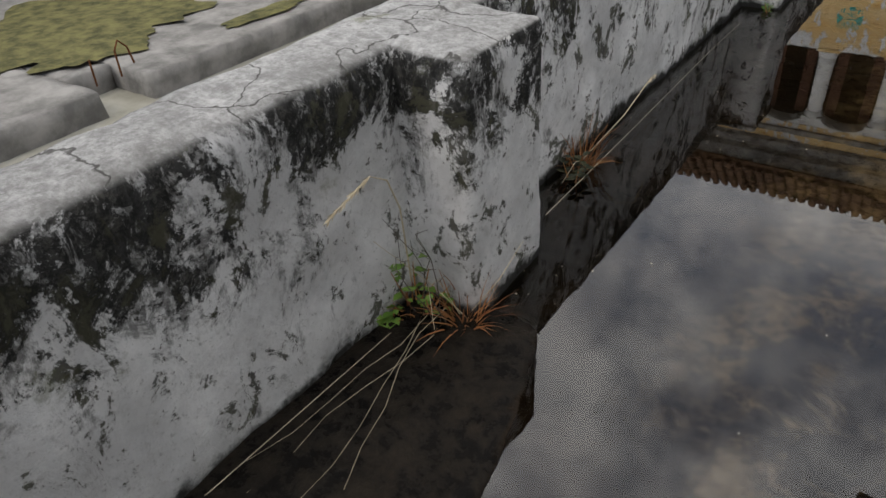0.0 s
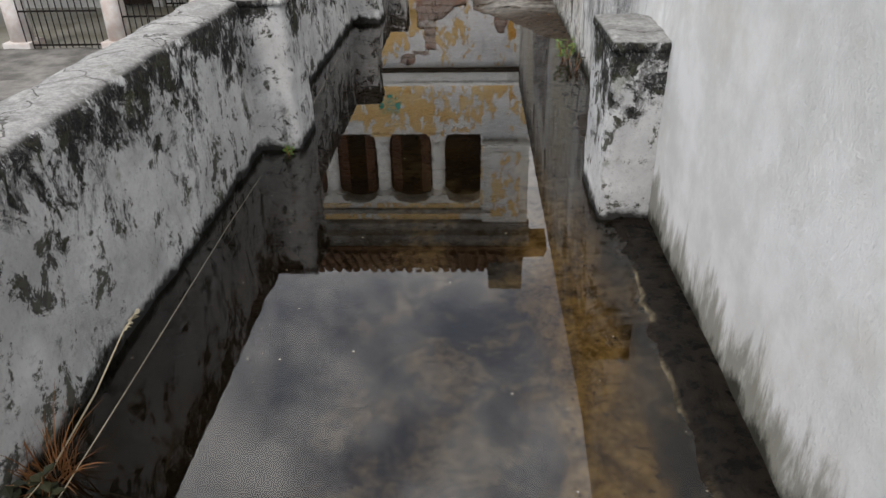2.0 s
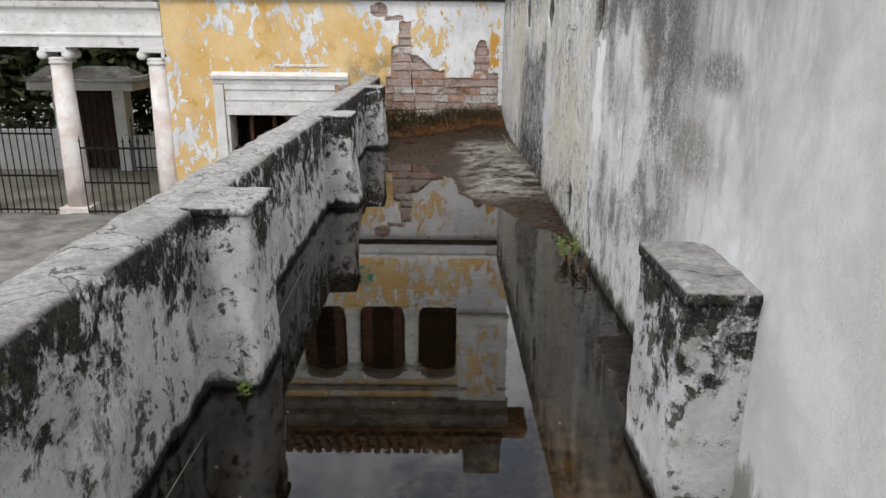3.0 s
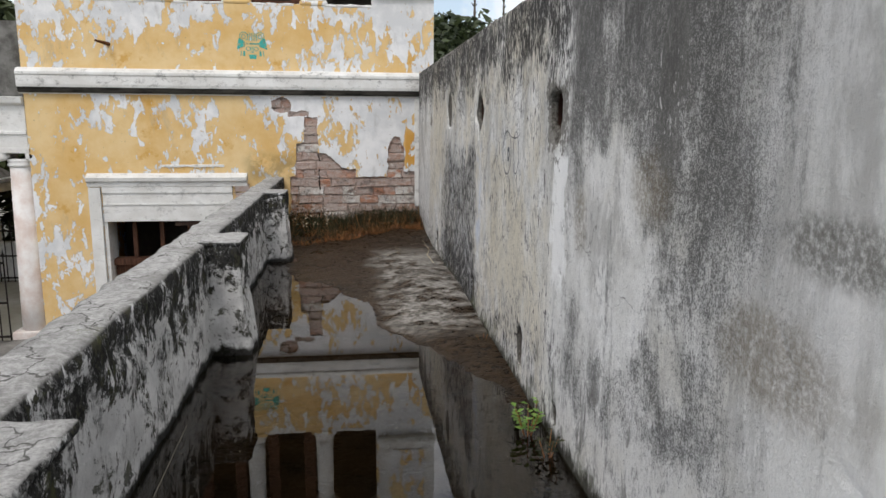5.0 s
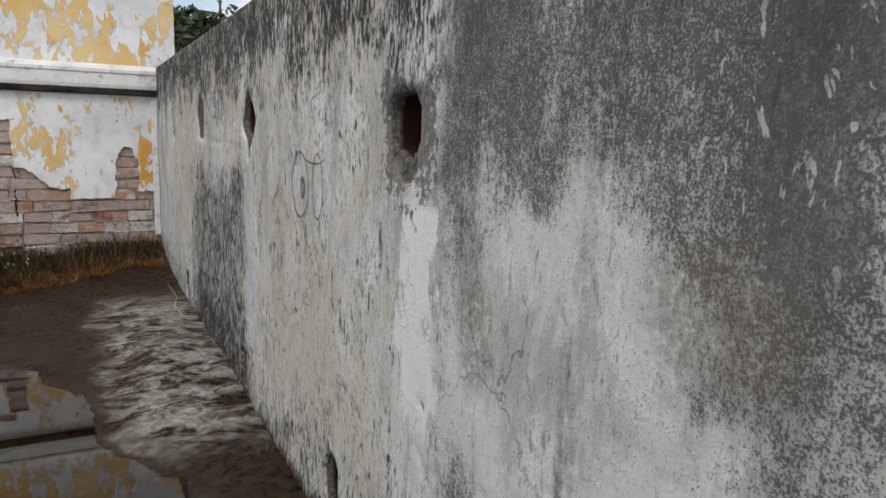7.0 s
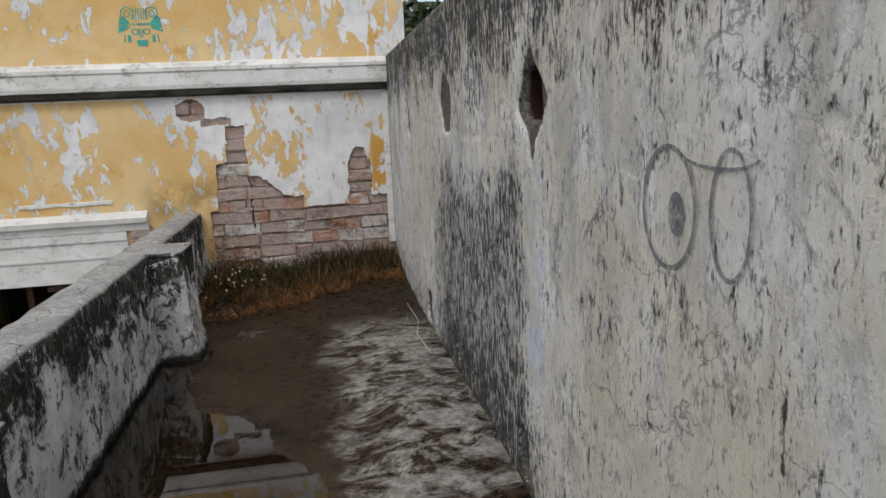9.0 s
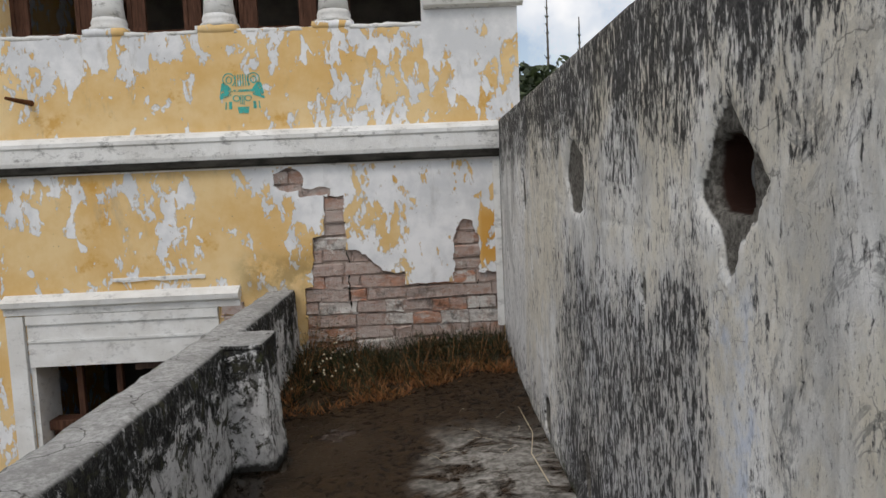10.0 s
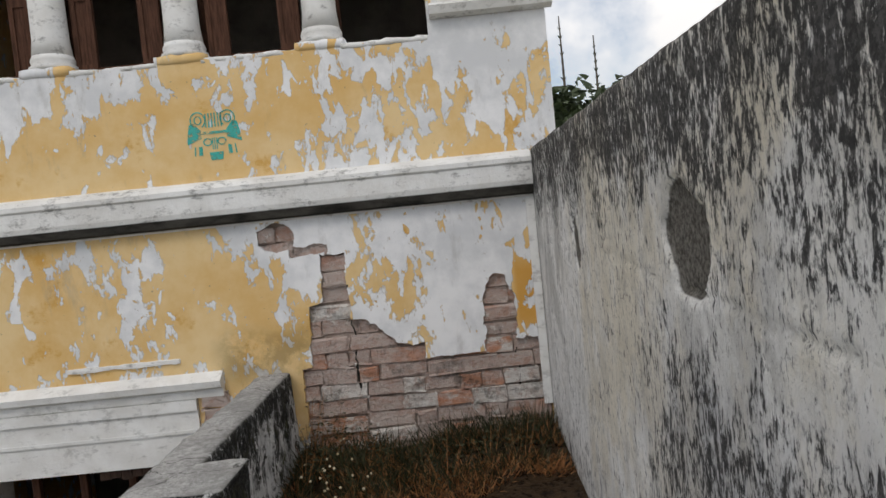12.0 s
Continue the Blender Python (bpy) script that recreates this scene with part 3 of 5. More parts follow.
def slab_with_holes(x0, x1, y0, y1, z0, z1, holes, bm=None):
    """A wall standing along x with rectangular openings (x0, x1, z0, z1) cut right through it."""
    bm = bm or bmesh.new()
    xs = sorted({x0, x1, *(v for h in holes for v in h[:2])})
    zs = sorted({z0, z1, *(v for h in holes for v in h[2:])})
    xs, zs = [v for v in xs if x0 <= v <= x1], [v for v in zs if z0 <= v <= z1]

    def solid(i, j):
        if not (0 <= i < len(xs) - 1 and 0 <= j < len(zs) - 1):
            return False
        cx, cz = (xs[i] + xs[i + 1]) / 2, (zs[j] + zs[j + 1]) / 2
        return not any(h[0] < cx < h[1] and h[2] < cz < h[3] for h in holes)

    vs = {}

    def v(i, k, j):
        if (i, k, j) not in vs:
            vs[i, k, j] = bm.verts.new((xs[i], (y0, y1)[k], zs[j]))
        return vs[i, k, j]

    for i in range(len(xs) - 1):
        for j in range(len(zs) - 1):
            if not solid(i, j):
                continue
            bm.faces.new((v(i, 0, j), v(i + 1, 0, j), v(i + 1, 0, j + 1), v(i, 0, j + 1)))
            bm.faces.new((v(i, 1, j + 1), v(i + 1, 1, j + 1), v(i + 1, 1, j), v(i, 1, j)))
            if not solid(i - 1, j):
                bm.faces.new((v(i, 1, j), v(i, 0, j), v(i, 0, j + 1), v(i, 1, j + 1)))
            if not solid(i + 1, j):
                bm.faces.new((v(i + 1, 0, j), v(i + 1, 1, j), v(i + 1, 1, j + 1), v(i + 1, 0, j + 1)))
            if not solid(i, j - 1):
                bm.faces.new((v(i, 1, j), v(i + 1, 1, j), v(i + 1, 0, j), v(i, 0, j)))
            if not solid(i, j + 1):
                bm.faces.new((v(i, 0, j + 1), v(i + 1, 0, j + 1), v(i + 1, 1, j + 1), v(i, 1, j + 1)))
    return bm


def moulding(x0, x1, y, steps):
    """A moulding along x, from (projection, z) steps, on a wall whose face is at y."""
    bm = bmesh.new()
    ends = []
    for x in (x0, x1):
        ends.append([bm.verts.new((x, y - p, z)) for p, z in steps] + [bm.verts.new((x, y + 0.02, steps[-1][1])), bm.verts.new((x, y + 0.02, steps[0][1]))])
    n = len(ends[0])
    for k in range(n):
        bm.faces.new((ends[0][k], ends[1][k], ends[1][(k + 1) % n], ends[0][(k + 1) % n]))
    bm.faces.new(ends[0][::-1])
    bm.faces.new(ends[1])
    bmesh.ops.recalc_face_normals(bm, faces=bm.faces)
    return bm


# ---- the terrace ----
GROUND = -1.6
HOUSE_Y = 14.33
WALL_X = 1.205


SCARS = ((7.13, 1.67, 0.12, 0.15), (9.27, 1.71, 0.2, 0.205), (11.0, 1.75, 0.2, 0.19), (12.76, 1.67, 0.09, 0.17), (9.95, 1.35, 0.03, 0.07))
HOLES = ((7.135, 1.69, 0.09, 0.08), (9.28, 1.73, 0.1, 0.085), (7.77, 0.25, 0.075, 0.11), (9.46, 0.21, 0.07, 0.1), (10.88, 0.28, 0.06, 0.11), (12.0, 0.22, 0.1, 0.11), (6.98, 0.14, 0.04, 0.05))
CRACKS = (((8.86, 1.50), (8.66, 1.485), (8.36, 1.51), (8.3, 1.62), (7.6, 1.63)), ((12.2, 1.66), (11.2, 1.60), (10.4, 1.57), (9.4, 1.55)), ((7.15, 0.95), (6.7, 0.8), (6.25, 0.76), (5.7, 0.55)), ((6.95, 1.45), (6.93, 1.0), (7.0, 0.75), (6.8, 0.6)), ((8.1, 0.95), (8.5, 0.7), (8.55, 0.4)), ((5.2, 1.2), (4.9, 0.95), (4.5, 0.8)))


def wall_depth(y, z):
    """How far the face of the high wall lies behind its plane: scars, drain holes, cracks, unevenness."""
    k = noise.noise((y * 7, z * 7, 1.0)) + 0.5 * noise.noise((y * 19, z * 19, 4.0))
    d = 0.004 * noise.noise((y * 1.7, z * 1.7, 9.0)) + 0.0015 * k - 0.06 * max(0.0, min(1.0, (5.6 - y) / 1.2))
    scar = 0.0
    for cy, cz, ry, rz in SCARS:
        u = abs(y - cy) / ry + abs(z - cz) / rz * 0.9 if rz > 0.2 else math.hypot((y - cy) / ry, (z - cz) / rz)
        if u < 1.6:
            scar = max(scar, 0.022 * max(0.0, min(1.0, (1.0 + 0.2 * k - u) * 9)) * (1 + 0.25 * k))
    d += scar
    for cy, cz, ry, rz in HOLES:
        u = max(abs(y - cy) / ry, abs(z - cz) / rz) * 0.6 + math.hypot((y - cy) / ry, (z - cz) / rz) * 0.35
        if u < 1.5:
            d += 0.16 * max(0.0, min(1.0, (1.0 + 0.1 * k - u) * 8))
    for line in CRACKS:
        for (ya, za), (yb, zb) in zip(line, line[1:]):
            ly, lz = yb - ya, zb - za
            t = max(0.0, min(1.0, ((y - ya) * ly + (z - za) * lz) / (ly * ly + lz * lz)))
            r = math.hypot(y - ya - t * ly + 0.025 * k, z - za - t * lz + 0.03 * k)
            if r < 0.011:
                d += 0.014 * (1 - r / 0.011)
    return d


def high_wall_mesh(y0, y1, z1):
    bm = bmesh.new()
    ys, y = [y0], y0
    while y < y1:
        y = min(y1, y + (0.08 if y < 4.4 else 0.019))
        ys.append(y)
    zs = [-0.14 + (z1 + 0.14) * j / 118 for j in range(119)]
    rows = []
    for y in ys:
        top = 0.012 * noise.noise((y * 2.3, 0, 7.7)) + 0.006 * noise.noise((y * 11, 0, 7.7))
        rows.append([bm.verts.new((WALL_X + wall_depth(y, z) + 0.03 * max(0.0, (z - z1 + 0.03) / 0.03) ** 2, y, z + (top if j == 118 else 0))) for j, z in enumerate(zs)]
                    + [bm.verts.new((WALL_X + 0.13, y, z1 + 0.012 + top)), bm.verts.new((WALL_X + 0.26, y, z1 - 0.01)), bm.verts.new((WALL_X + 0.26, y, GROUND))])
    for a, c in zip(rows, rows[1:]):
        for j in range(len(a) - 1):
            bm.faces.new((a[j], a[j + 1], c[j + 1], c[j]))
    bm.faces.new(rows[0][::-1])
    bm.faces.new(rows[-1])
    return bm


def ramp(v, lo, hi):
    return max(0.0, min(1.0, (v - lo) / (hi - lo)))


def flared(v):
    """Spreads the foot of a pilaster towards the water."""
    return Vector((v.x + 0.055 * ramp(v.z, 0.45, 0.0) * ramp(v.x, -0.8, -0.6), v.y, v.z))


def terrace():
    ground = bmesh.new()
    s = 2500.0
    vs = [ground.verts.new(p) for p in ((-s, -s, GROUND), (s, -s, GROUND), (s, s, GROUND), (-s, s, GROUND))]
    ground.faces.new(vs)
    tagged(part("ground", ground, M_YARD), "worn grey yard ground with patchy concrete", "ground", kind="structure")

    # slab under the terrace with a gently uneven, flooded top
    bm = bmesh.new()
    nx, ny = 60, 420
    x0, x1, y0, y1 = -0.83, WALL_X + 0.1, -2.6, 14.35
    grid = []
    for j in range(ny + 1):
        row = []
        for i in range(nx + 1):
            x, y = x0 + (x1 - x0) * i / nx, y0 + (y1 - y0) * j / ny
            k = noise.noise((x * 1.3, y * 0.9, 3.1)) + 0.5 * noise.noise((x * 4, y * 3, 1.7))
            k2 = noise.noise((x * 13, y * 9, 8.8)) + 0.6 * noise.noise((x * 31, y * 23, 2.4))
            z = -0.05 + 0.010 * k + 0.004 * k2
            # silt bank along the high wall, and the higher end towards the house
            z += 0.03 * ramp(x + 0.05 * k2, 0.5, 0.8) * (1.0 - 0.3 * ramp(y, 4.6, 6.5)) + 0.038 * ramp(x + 0.03 * k2, 0.95, 1.03) * ramp(y, 7.0, 5.5)
            z += (0.075 + 0.005 * k2) * ramp(x + 0.06 * k - 0.16 * ramp(y, 1.9, 1.3), -0.36, -0.44) * ramp(y + 0.1 * k, 1.98, 1.84)
            z += 0.055 * ramp(y + 2.0 * x + 0.35 * k, 9.5, 10.4)
            z += 0.06 * math.exp(-(((x - 1.05) / 0.5) ** 2 + ((y - 10.4) / 1.3) ** 2)) * (1 + 0.5 * k)
            z += 0.045 * ramp(y, 11.6, 12.8) * ramp(x, -0.1, 0.7) * (1 + 0.4 * k) + 0.10 * ramp(y, 12.7, 13.9)
            row.append(bm.verts.new((x, y, z)))
        grid.append(row)
    for j in range(ny):
        for i in range(nx):
            bm.faces.new((grid[j][i], grid[j][i + 1], grid[j + 1][i + 1], grid[j + 1][i]))
    tagged(part("floor", bm, M_FLOOR, smooth=True), "flooded concrete terrace floor, dark with algae and silt", "floor", kind="structure")
    tagged(part("terrace_base", boxed(-1.03, WALL_X + 0.2, -2.6, 14.3, GROUND - 0.05, -0.15), M_DIRTY_CONCRETE), "concrete base under the flooded terrace", "base", kind="structure")
    w = bmesh.new()
    vs = [w.verts.new(p) for p in ((-0.83, -2.6, 0), (WALL_X + 0.1, -2.6, 0), (WALL_X + 0.1, 14.3, 0), (-0.83, 14.3, 0))]
    w.faces.new(vs)
    ob = tagged(part("water", w, M_WATER), "still dark rainwater standing on the terrace", "water", kind="structure")
    ob.visible_shadow = False

    wall = tagged(part("wall_east", high_wall_mesh(-2.6, HOUSE_Y - 0.003, 2.345), M_WALL, smooth=True),
                  "high white rendered wall streaked with black mould", "wall", kind="structure")
    pier = part("pier", worn_block(0.93, WALL_X - 0.03, 4.35, 4.87, -0.1, 0.765, 0.03, 0.025, 0.012, 7.0, 1.0), M_PARAPET, wall, "stubby whitewashed pier with black mould", True)
    part("cap", worn_block(0.92, WALL_X - 0.03, 4.335, 4.88, 0.73, 0.783, 0.03, 0.02, 0.009, 9.0, 2.0), M_PARAPET, pier, "chipped flat cap with lichen", True)
    tagged(part("wall_south", boxed(-1.1, WALL_X + 0.3, -2.9, -2.6, GROUND, 2.3), M_WALL), "plain rendered wall closing the terrace", "wall", kind="structure")

    eave = tagged(new("eave"), "weathered roof eave jutting over the high wall's end", "eave", kind="structure")
    part("upstand", boxed(WALL_X - 0.058, WALL_X + 0.25, -2.6, 4.36, 2.36, 2.8), M_WALL, eave)
    # slab takes the shared dark grey concrete colour
    part("soffit", worn_block(0.7, WALL_X + 0.5, -2.7, 4.38, 2.803, 2.93, 0.08, 0.02, 0.008), M_DIRTY_CONCRETE, eave, "dark grey overhanging slab", True)

    low = tagged(part("wall_west", worn_block(-1.07, -0.80, -2.6, HOUSE_Y - 0.003, GROUND, 0.808, 0.05, 0.04, 0.015, 5.0, 0.0), M_PARAPET, smooth=True),
                 "low whitewashed parapet blackened by mould", "parapet", kind="structure")
    for k, y in enumerate((-1.5, 1.82, 5.2, 8.52, 11.86)):
        p = part("pilaster", worn_block(-0.86, -0.58, y, y + 0.41, -0.1, 0.80, 0.025, 0.03, 0.013, 6.0, 7.0 * k, flared if k > 2 else None), M_PARAPET, low, "square pilaster standing proud of the parapet", True)
        if k > 1:
            part("cap", worn_block(-0.86, -0.568, y - 0.01, y + 0.42, 0.77, 0.812, 0.025, 0.016, 0.009, 9.0, 2.0 * k), M_PARAPET, p, "crumbling lichened cap", True)
    return low, wall


parapet, high_wall = terrace()


# ---- the house ----
WIN = (-3.40, -1.54, -0.85, 0.16)
BAYS = ((-3.38, -2.60), (-2.28, -1.58), (-1.22, -0.48), (-0.15, 0.52))
SILL, HEAD = 3.26, 4.74


def peel(x, z):
    """Above 0 where the plaster still holds; the bared brick is where it is below."""
    def ell(cx, cz, rx, rz):
        return math.hypot((x - cx) / rx, (z - cz) / rz) * min(rx, rz) - min(rx, rz)

    def rect(a, b, c, d):
        return max(a - x, x - b, c - z, z - d)

    d = min(rect(-0.72, 1.3, -0.3, 0.80), rect(-0.63, -0.30, 0.6, 1.30), rect(-0.50, -0.30, 1.1, 1.68), ell(-0.82, 1.84, 0.15, 0.11),
            rect(-0.72, -0.42, 1.68, 1.76), ell(0.86, 1.05, 0.13, 0.36), rect(0.72, 1.3, 0.6, 0.88), rect(-0.3, 0.25, 0.75, 0.92))
    d = min(d, max(math.hypot((x + 0.35), (z - 0.75)) - 0.42, -x - 0.31))
    return d + 0.022 * noise.noise((x * 9, z * 9, 2.2)) + 0.012 * noise.noise((x * 25, z * 25, 5.2))


def plaster_field(x0, x1, z0, z1, y0, y1, cell):
    """Plaster of some thickness with a ragged edge where it has fallen away."""
    bm = bmesh.new()
    nx, nz = round((x1 - x0) / cell), round((z1 - z0) / cell)
    pts, front, back = {}, {}, {}
    for i in range(nx + 1):
        for j in range(nz + 1):
            x, z = x0 + (x1 - x0) * i / nx, z0 + (z1 - z0) * j / nz
            d = peel(x, z)
            if abs(d) < cell * 0.62 and 0 < i < nx and 0 < j < nz:
                e = 0.004
                gx, gz = (peel(x + e, z) - peel(x - e, z)) / (2 * e), (peel(x, z + e) - peel(x, z - e)) / (2 * e)
                g = max(0.3, gx * gx + gz * gz)
                sx, sz = -d * gx / g, -d * gz / g
                lim = cell * 0.45
                x, z = x + max(-lim, min(lim, sx)), z + max(-lim, min(lim, sz))
            pts[i, j] = (x, z)

    def v(store, y, i, j):
        if (i, j) not in store:
            x, z = pts[i, j]
            store[i, j] = bm.verts.new((x, y, z))
        return store[i, j]

    kept = set()
    for i in range(nx):
        for j in range(nz):
            c = [pts[i + a, j + b] for a, b in ((0, 0), (1, 0), (1, 1), (0, 1))]
            if peel(sum(p[0] for p in c) / 4, sum(p[1] for p in c) / 4) > 0:
                kept.add((i, j))
    for i, j in kept:
        bm.faces.new((v(front, y0, i, j), v(front, y0, i + 1, j), v(front, y0, i + 1, j + 1), v(front, y0, i, j + 1)))
        for di, dj, a, b in ((-1, 0, (i, j + 1), (i, j)), (1, 0, (i + 1, j), (i + 1, j + 1)), (0, -1, (i, j), (i + 1, j)), (0, 1, (i + 1, j + 1), (i, j + 1))):
            if (i + di, j + dj) not in kept:
                bm.faces.new((v(front, y0, *b), v(front, y0, *a), v(back, y1, *a), v(back, y1, *b)))
    return bm


def house():
    holes = [WIN, (BAYS[0][0], BAYS[-1][1], SILL, HEAD)]
    core_hole = (-1.1, 1.2, 0.0, 2.0)
    wall = tagged(part("wall_house", slab_with_holes(-4.33, 1.42, HOUSE_Y, HOUSE_Y + 0.42, GROUND, 5.2, holes + [core_hole]), M_HOUSE),
                  "two-storey house wall in peeling ochre paint", "wall", kind="structure")
    part("plaster", plaster_field(-1.1, 1.2, 0.0, 2.0, HOUSE_Y, HOUSE_Y + 0.05, 0.023), M_HOUSE, wall, "peeling plaster with a ragged broken edge")
    part("masonry_core", boxed(-1.12, 1.22, HOUSE_Y + 0.055, HOUSE_Y + 0.4, -0.02, 2.02), M_MORTAR, wall, "crumbling mortar behind the bricks")
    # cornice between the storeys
    part("cornice", moulding(-4.38, 1.2, HOUSE_Y, ((0.0, 1.97), (0.02, 1.99), (0.025, 2.04), (0.075, 2.06), (0.085, 2.10), (0.085, 2.22), (0.10, 2.235), (0.10, 2.27), (0.06, 2.31), (0.0, 2.33))), M_TRIM_DIRTY, wall, "white cornice with a black band in its groove")
    # near-black strip along the cornice's lower edge
    part("cornice_groove", moulding(-4.37, 1.195, HOUSE_Y, ((0.0, 1.985), (0.078, 2.0), (0.082, 2.058), (0.0, 2.062))), M_BLACK, wall, "black strip along the groove under the cornice")
    # right return and upper pier
    tagged(part("wall_house_side", boxed(1.02, 1.42, HOUSE_Y + 0.42, 22.0, GROUND, 5.2), M_HOUSE), "side wall of the ochre house", "wall", kind="structure")
    tagged(part("wall_house_back", boxed(-4.33, 1.42, 22.0, 22.3, GROUND, 5.2), M_HOUSE), "back wall of the ochre house", "wall", kind="structure")
    tagged(part("wall_house_west", boxed(-4.33, -4.0, HOUSE_Y + 0.42, 22.0, GROUND, 5.2), M_HOUSE), "courtyard side wall of the ochre house", "wall", kind="structure")
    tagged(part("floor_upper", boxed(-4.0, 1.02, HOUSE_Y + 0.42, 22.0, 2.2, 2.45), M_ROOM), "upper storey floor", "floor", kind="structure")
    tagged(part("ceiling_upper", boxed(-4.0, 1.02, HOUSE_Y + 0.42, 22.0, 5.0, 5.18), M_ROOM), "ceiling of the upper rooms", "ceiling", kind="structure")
    tagged(part("wall_inner", boxed(-4.0, 1.02, 17.2, 17.4, GROUND, 5.0), M_ROOM), "inner wall of the house, its plaster coloured dark for room shade", "wall", kind="structure")
    part("pier", boxed(0.56, 1.45, HOUSE_Y - 0.05, HOUSE_Y - 0.003, 3.46, 5.2), M_TRIM, wall, "white corner pier of the upper storey")
    part("pier_panel", boxed(0.72, 1.28, HOUSE_Y - 0.066, HOUSE_Y - 0.053, 3.62, 5.0, bevel=0.006), M_HOUSE, wall, "ochre panel on the corner pier")
    part("pier_ledge", moulding(0.54, 1.47, HOUSE_Y - 0.03, ((0.0, 3.38), (0.05, 3.40), (0.07, 3.46), (0.02, 3.49))), M_TRIM_DIRTY, wall, "grimy ledge of the corner pier")
    # arched heads, columns and shutters of the upper gallery
    for a, b in BAYS:
        arch = bmesh.new()
        n = 14
        cx, r, z0 = (a + b) / 2, (b - a) / 2, HEAD - 0.16
        lower = [(cx + r * math.cos(math.pi * k / n), z0 + 0.15 * math.sin(math.pi * k / n)) for k in range(n + 1)]
        for k in range(n):
            (xa, za), (xb, zb) = lower[k], lower[k + 1]
            q = [(xa, za), (xb, zb), (xb, HEAD), (xa, HEAD)]
            f = [arch.verts.new((x, HOUSE_Y + 0.01, z)) for x, z in q]
            g = [arch.verts.new((x, HOUSE_Y + 0.4, z)) for x, z in q]
            arch.faces.new(f[::-1])
            arch.faces.new(g)
            arch.faces.new((f[0], f[1], g[1], g[0]))
        bmesh.ops.recalc_face_normals(arch, faces=arch.faces)
        part("arch", arch, M_TRIM, wall, "shallow arched window head")
        part("sill", worn_block(a - 0.01, b + 0.01, HOUSE_Y - 0.003, HOUSE_Y + 0.3, SILL - 0.03, SILL + 0.012, 0.03, 0.008, 0.014, 9.0, a), M_TRIM_DIRTY, wall, "broken plastered sill", True)
    for x in (-2.44, -1.40, -0.315):
        part("spandrel", boxed(x - 0.175, x + 0.175, HOUSE_Y + 0.012, HOUSE_Y + 0.4, HEAD - 0.17, HEAD - 0.002), M_TRIM, wall, "white wall between the arches")
        part("post", boxed(x - 0.14, x + 0.14, HOUSE_Y + 0.32, HOUSE_Y + 0.4, SILL, HEAD - 0.17), M_WOOD, wall, "brown wooden post behind the column")
        part("plinth", worn_block(x - 0.2, x + 0.2, HOUSE_Y - 0.01, HOUSE_Y + 0.34, SILL - 0.02, SILL + 0.06, 0.05, 0.02, 0.01, 9.0, x), M_HOUSE, wall, "plastered plinth of the column", True)
        col = part("column", turned(bmesh.new(), x, HOUSE_Y + 0.165, [(0.15, SILL + 0.16), (0.135, SILL + 0.3), (0.125, HEAD - 0.28)]), M_TRIM_DIRTY, wall, "grimy white round column", True)
        part("column_base", turned(bmesh.new(), x, HOUSE_Y + 0.165, [(0.175, SILL + 0.05), (0.18, SILL + 0.085), (0.155, SILL + 0.105), (0.165, SILL + 0.13), (0.15, SILL + 0.17)]), M_TRIM_DIRTY, col, "moulded base, chipped", True)
        part("capital", turned(bmesh.new(), x, HOUSE_Y + 0.165, [(0.125, HEAD - 0.28), (0.15, HEAD - 0.26), (0.14, HEAD - 0.23), (0.16, HEAD - 0.2), (0.16, HEAD - 0.168)]), M_TRIM, col, "plain capital", True)
    part("string_course", moulding(-4.36, 1.46, HOUSE_Y, ((0.0, 4.84), (0.05, 4.86), (0.06, 4.93), (0.0, 4.97))), M_GREYTRIM, wall, "string course over the gallery")
    part("eaves_cornice", moulding(-4.5, 1.5, HOUSE_Y, ((0.0, 5.1), (0.08, 5.16), (0.1, 5.3), (0.22, 5.36), (0.26, 5.5), (0.3, 5.56), (0.0, 5.6))), M_GREYTRIM, wall, "deep eaves cornice, stained grey")
    return wall


house_wall = house()


def shutters():
    """Brown wooden leaves in the upper openings."""
    for a, b in BAYS[:3]:
        w = tagged(new("window_frame"), "old brown wooden window frame with a leaf at each side", "window frame", "upper gallery windows")
        w.location = (0, 0, 0)
        for x0, x1 in ((a, a + 0.17), (b - 0.17, b)):
            leaf = part("leaf", slab_with_holes(x0, x1, HOUSE_Y + 0.2, HOUSE_Y + 0.24, SILL + 0.012, HEAD - 0.18, [(x0 + 0.04, x1 - 0.04, SILL + 0.1, SILL + 0.6), (x0 + 0.04, x1 - 0.04, SILL + 0.7, HEAD - 0.26)]), M_WOOD, w)
            part("panel", boxed(x0 + 0.035, x1 - 0.035, HOUSE_Y + 0.212, HOUSE_Y + 0.228, SILL + 0.09, HEAD - 0.25), M_WOOD, leaf)
        part("bottom_rail", boxed(a + 0.172, b - 0.172, HOUSE_Y + 0.21, HOUSE_Y + 0.25, SILL + 0.012, SILL + 0.07), M_WOOD, w)


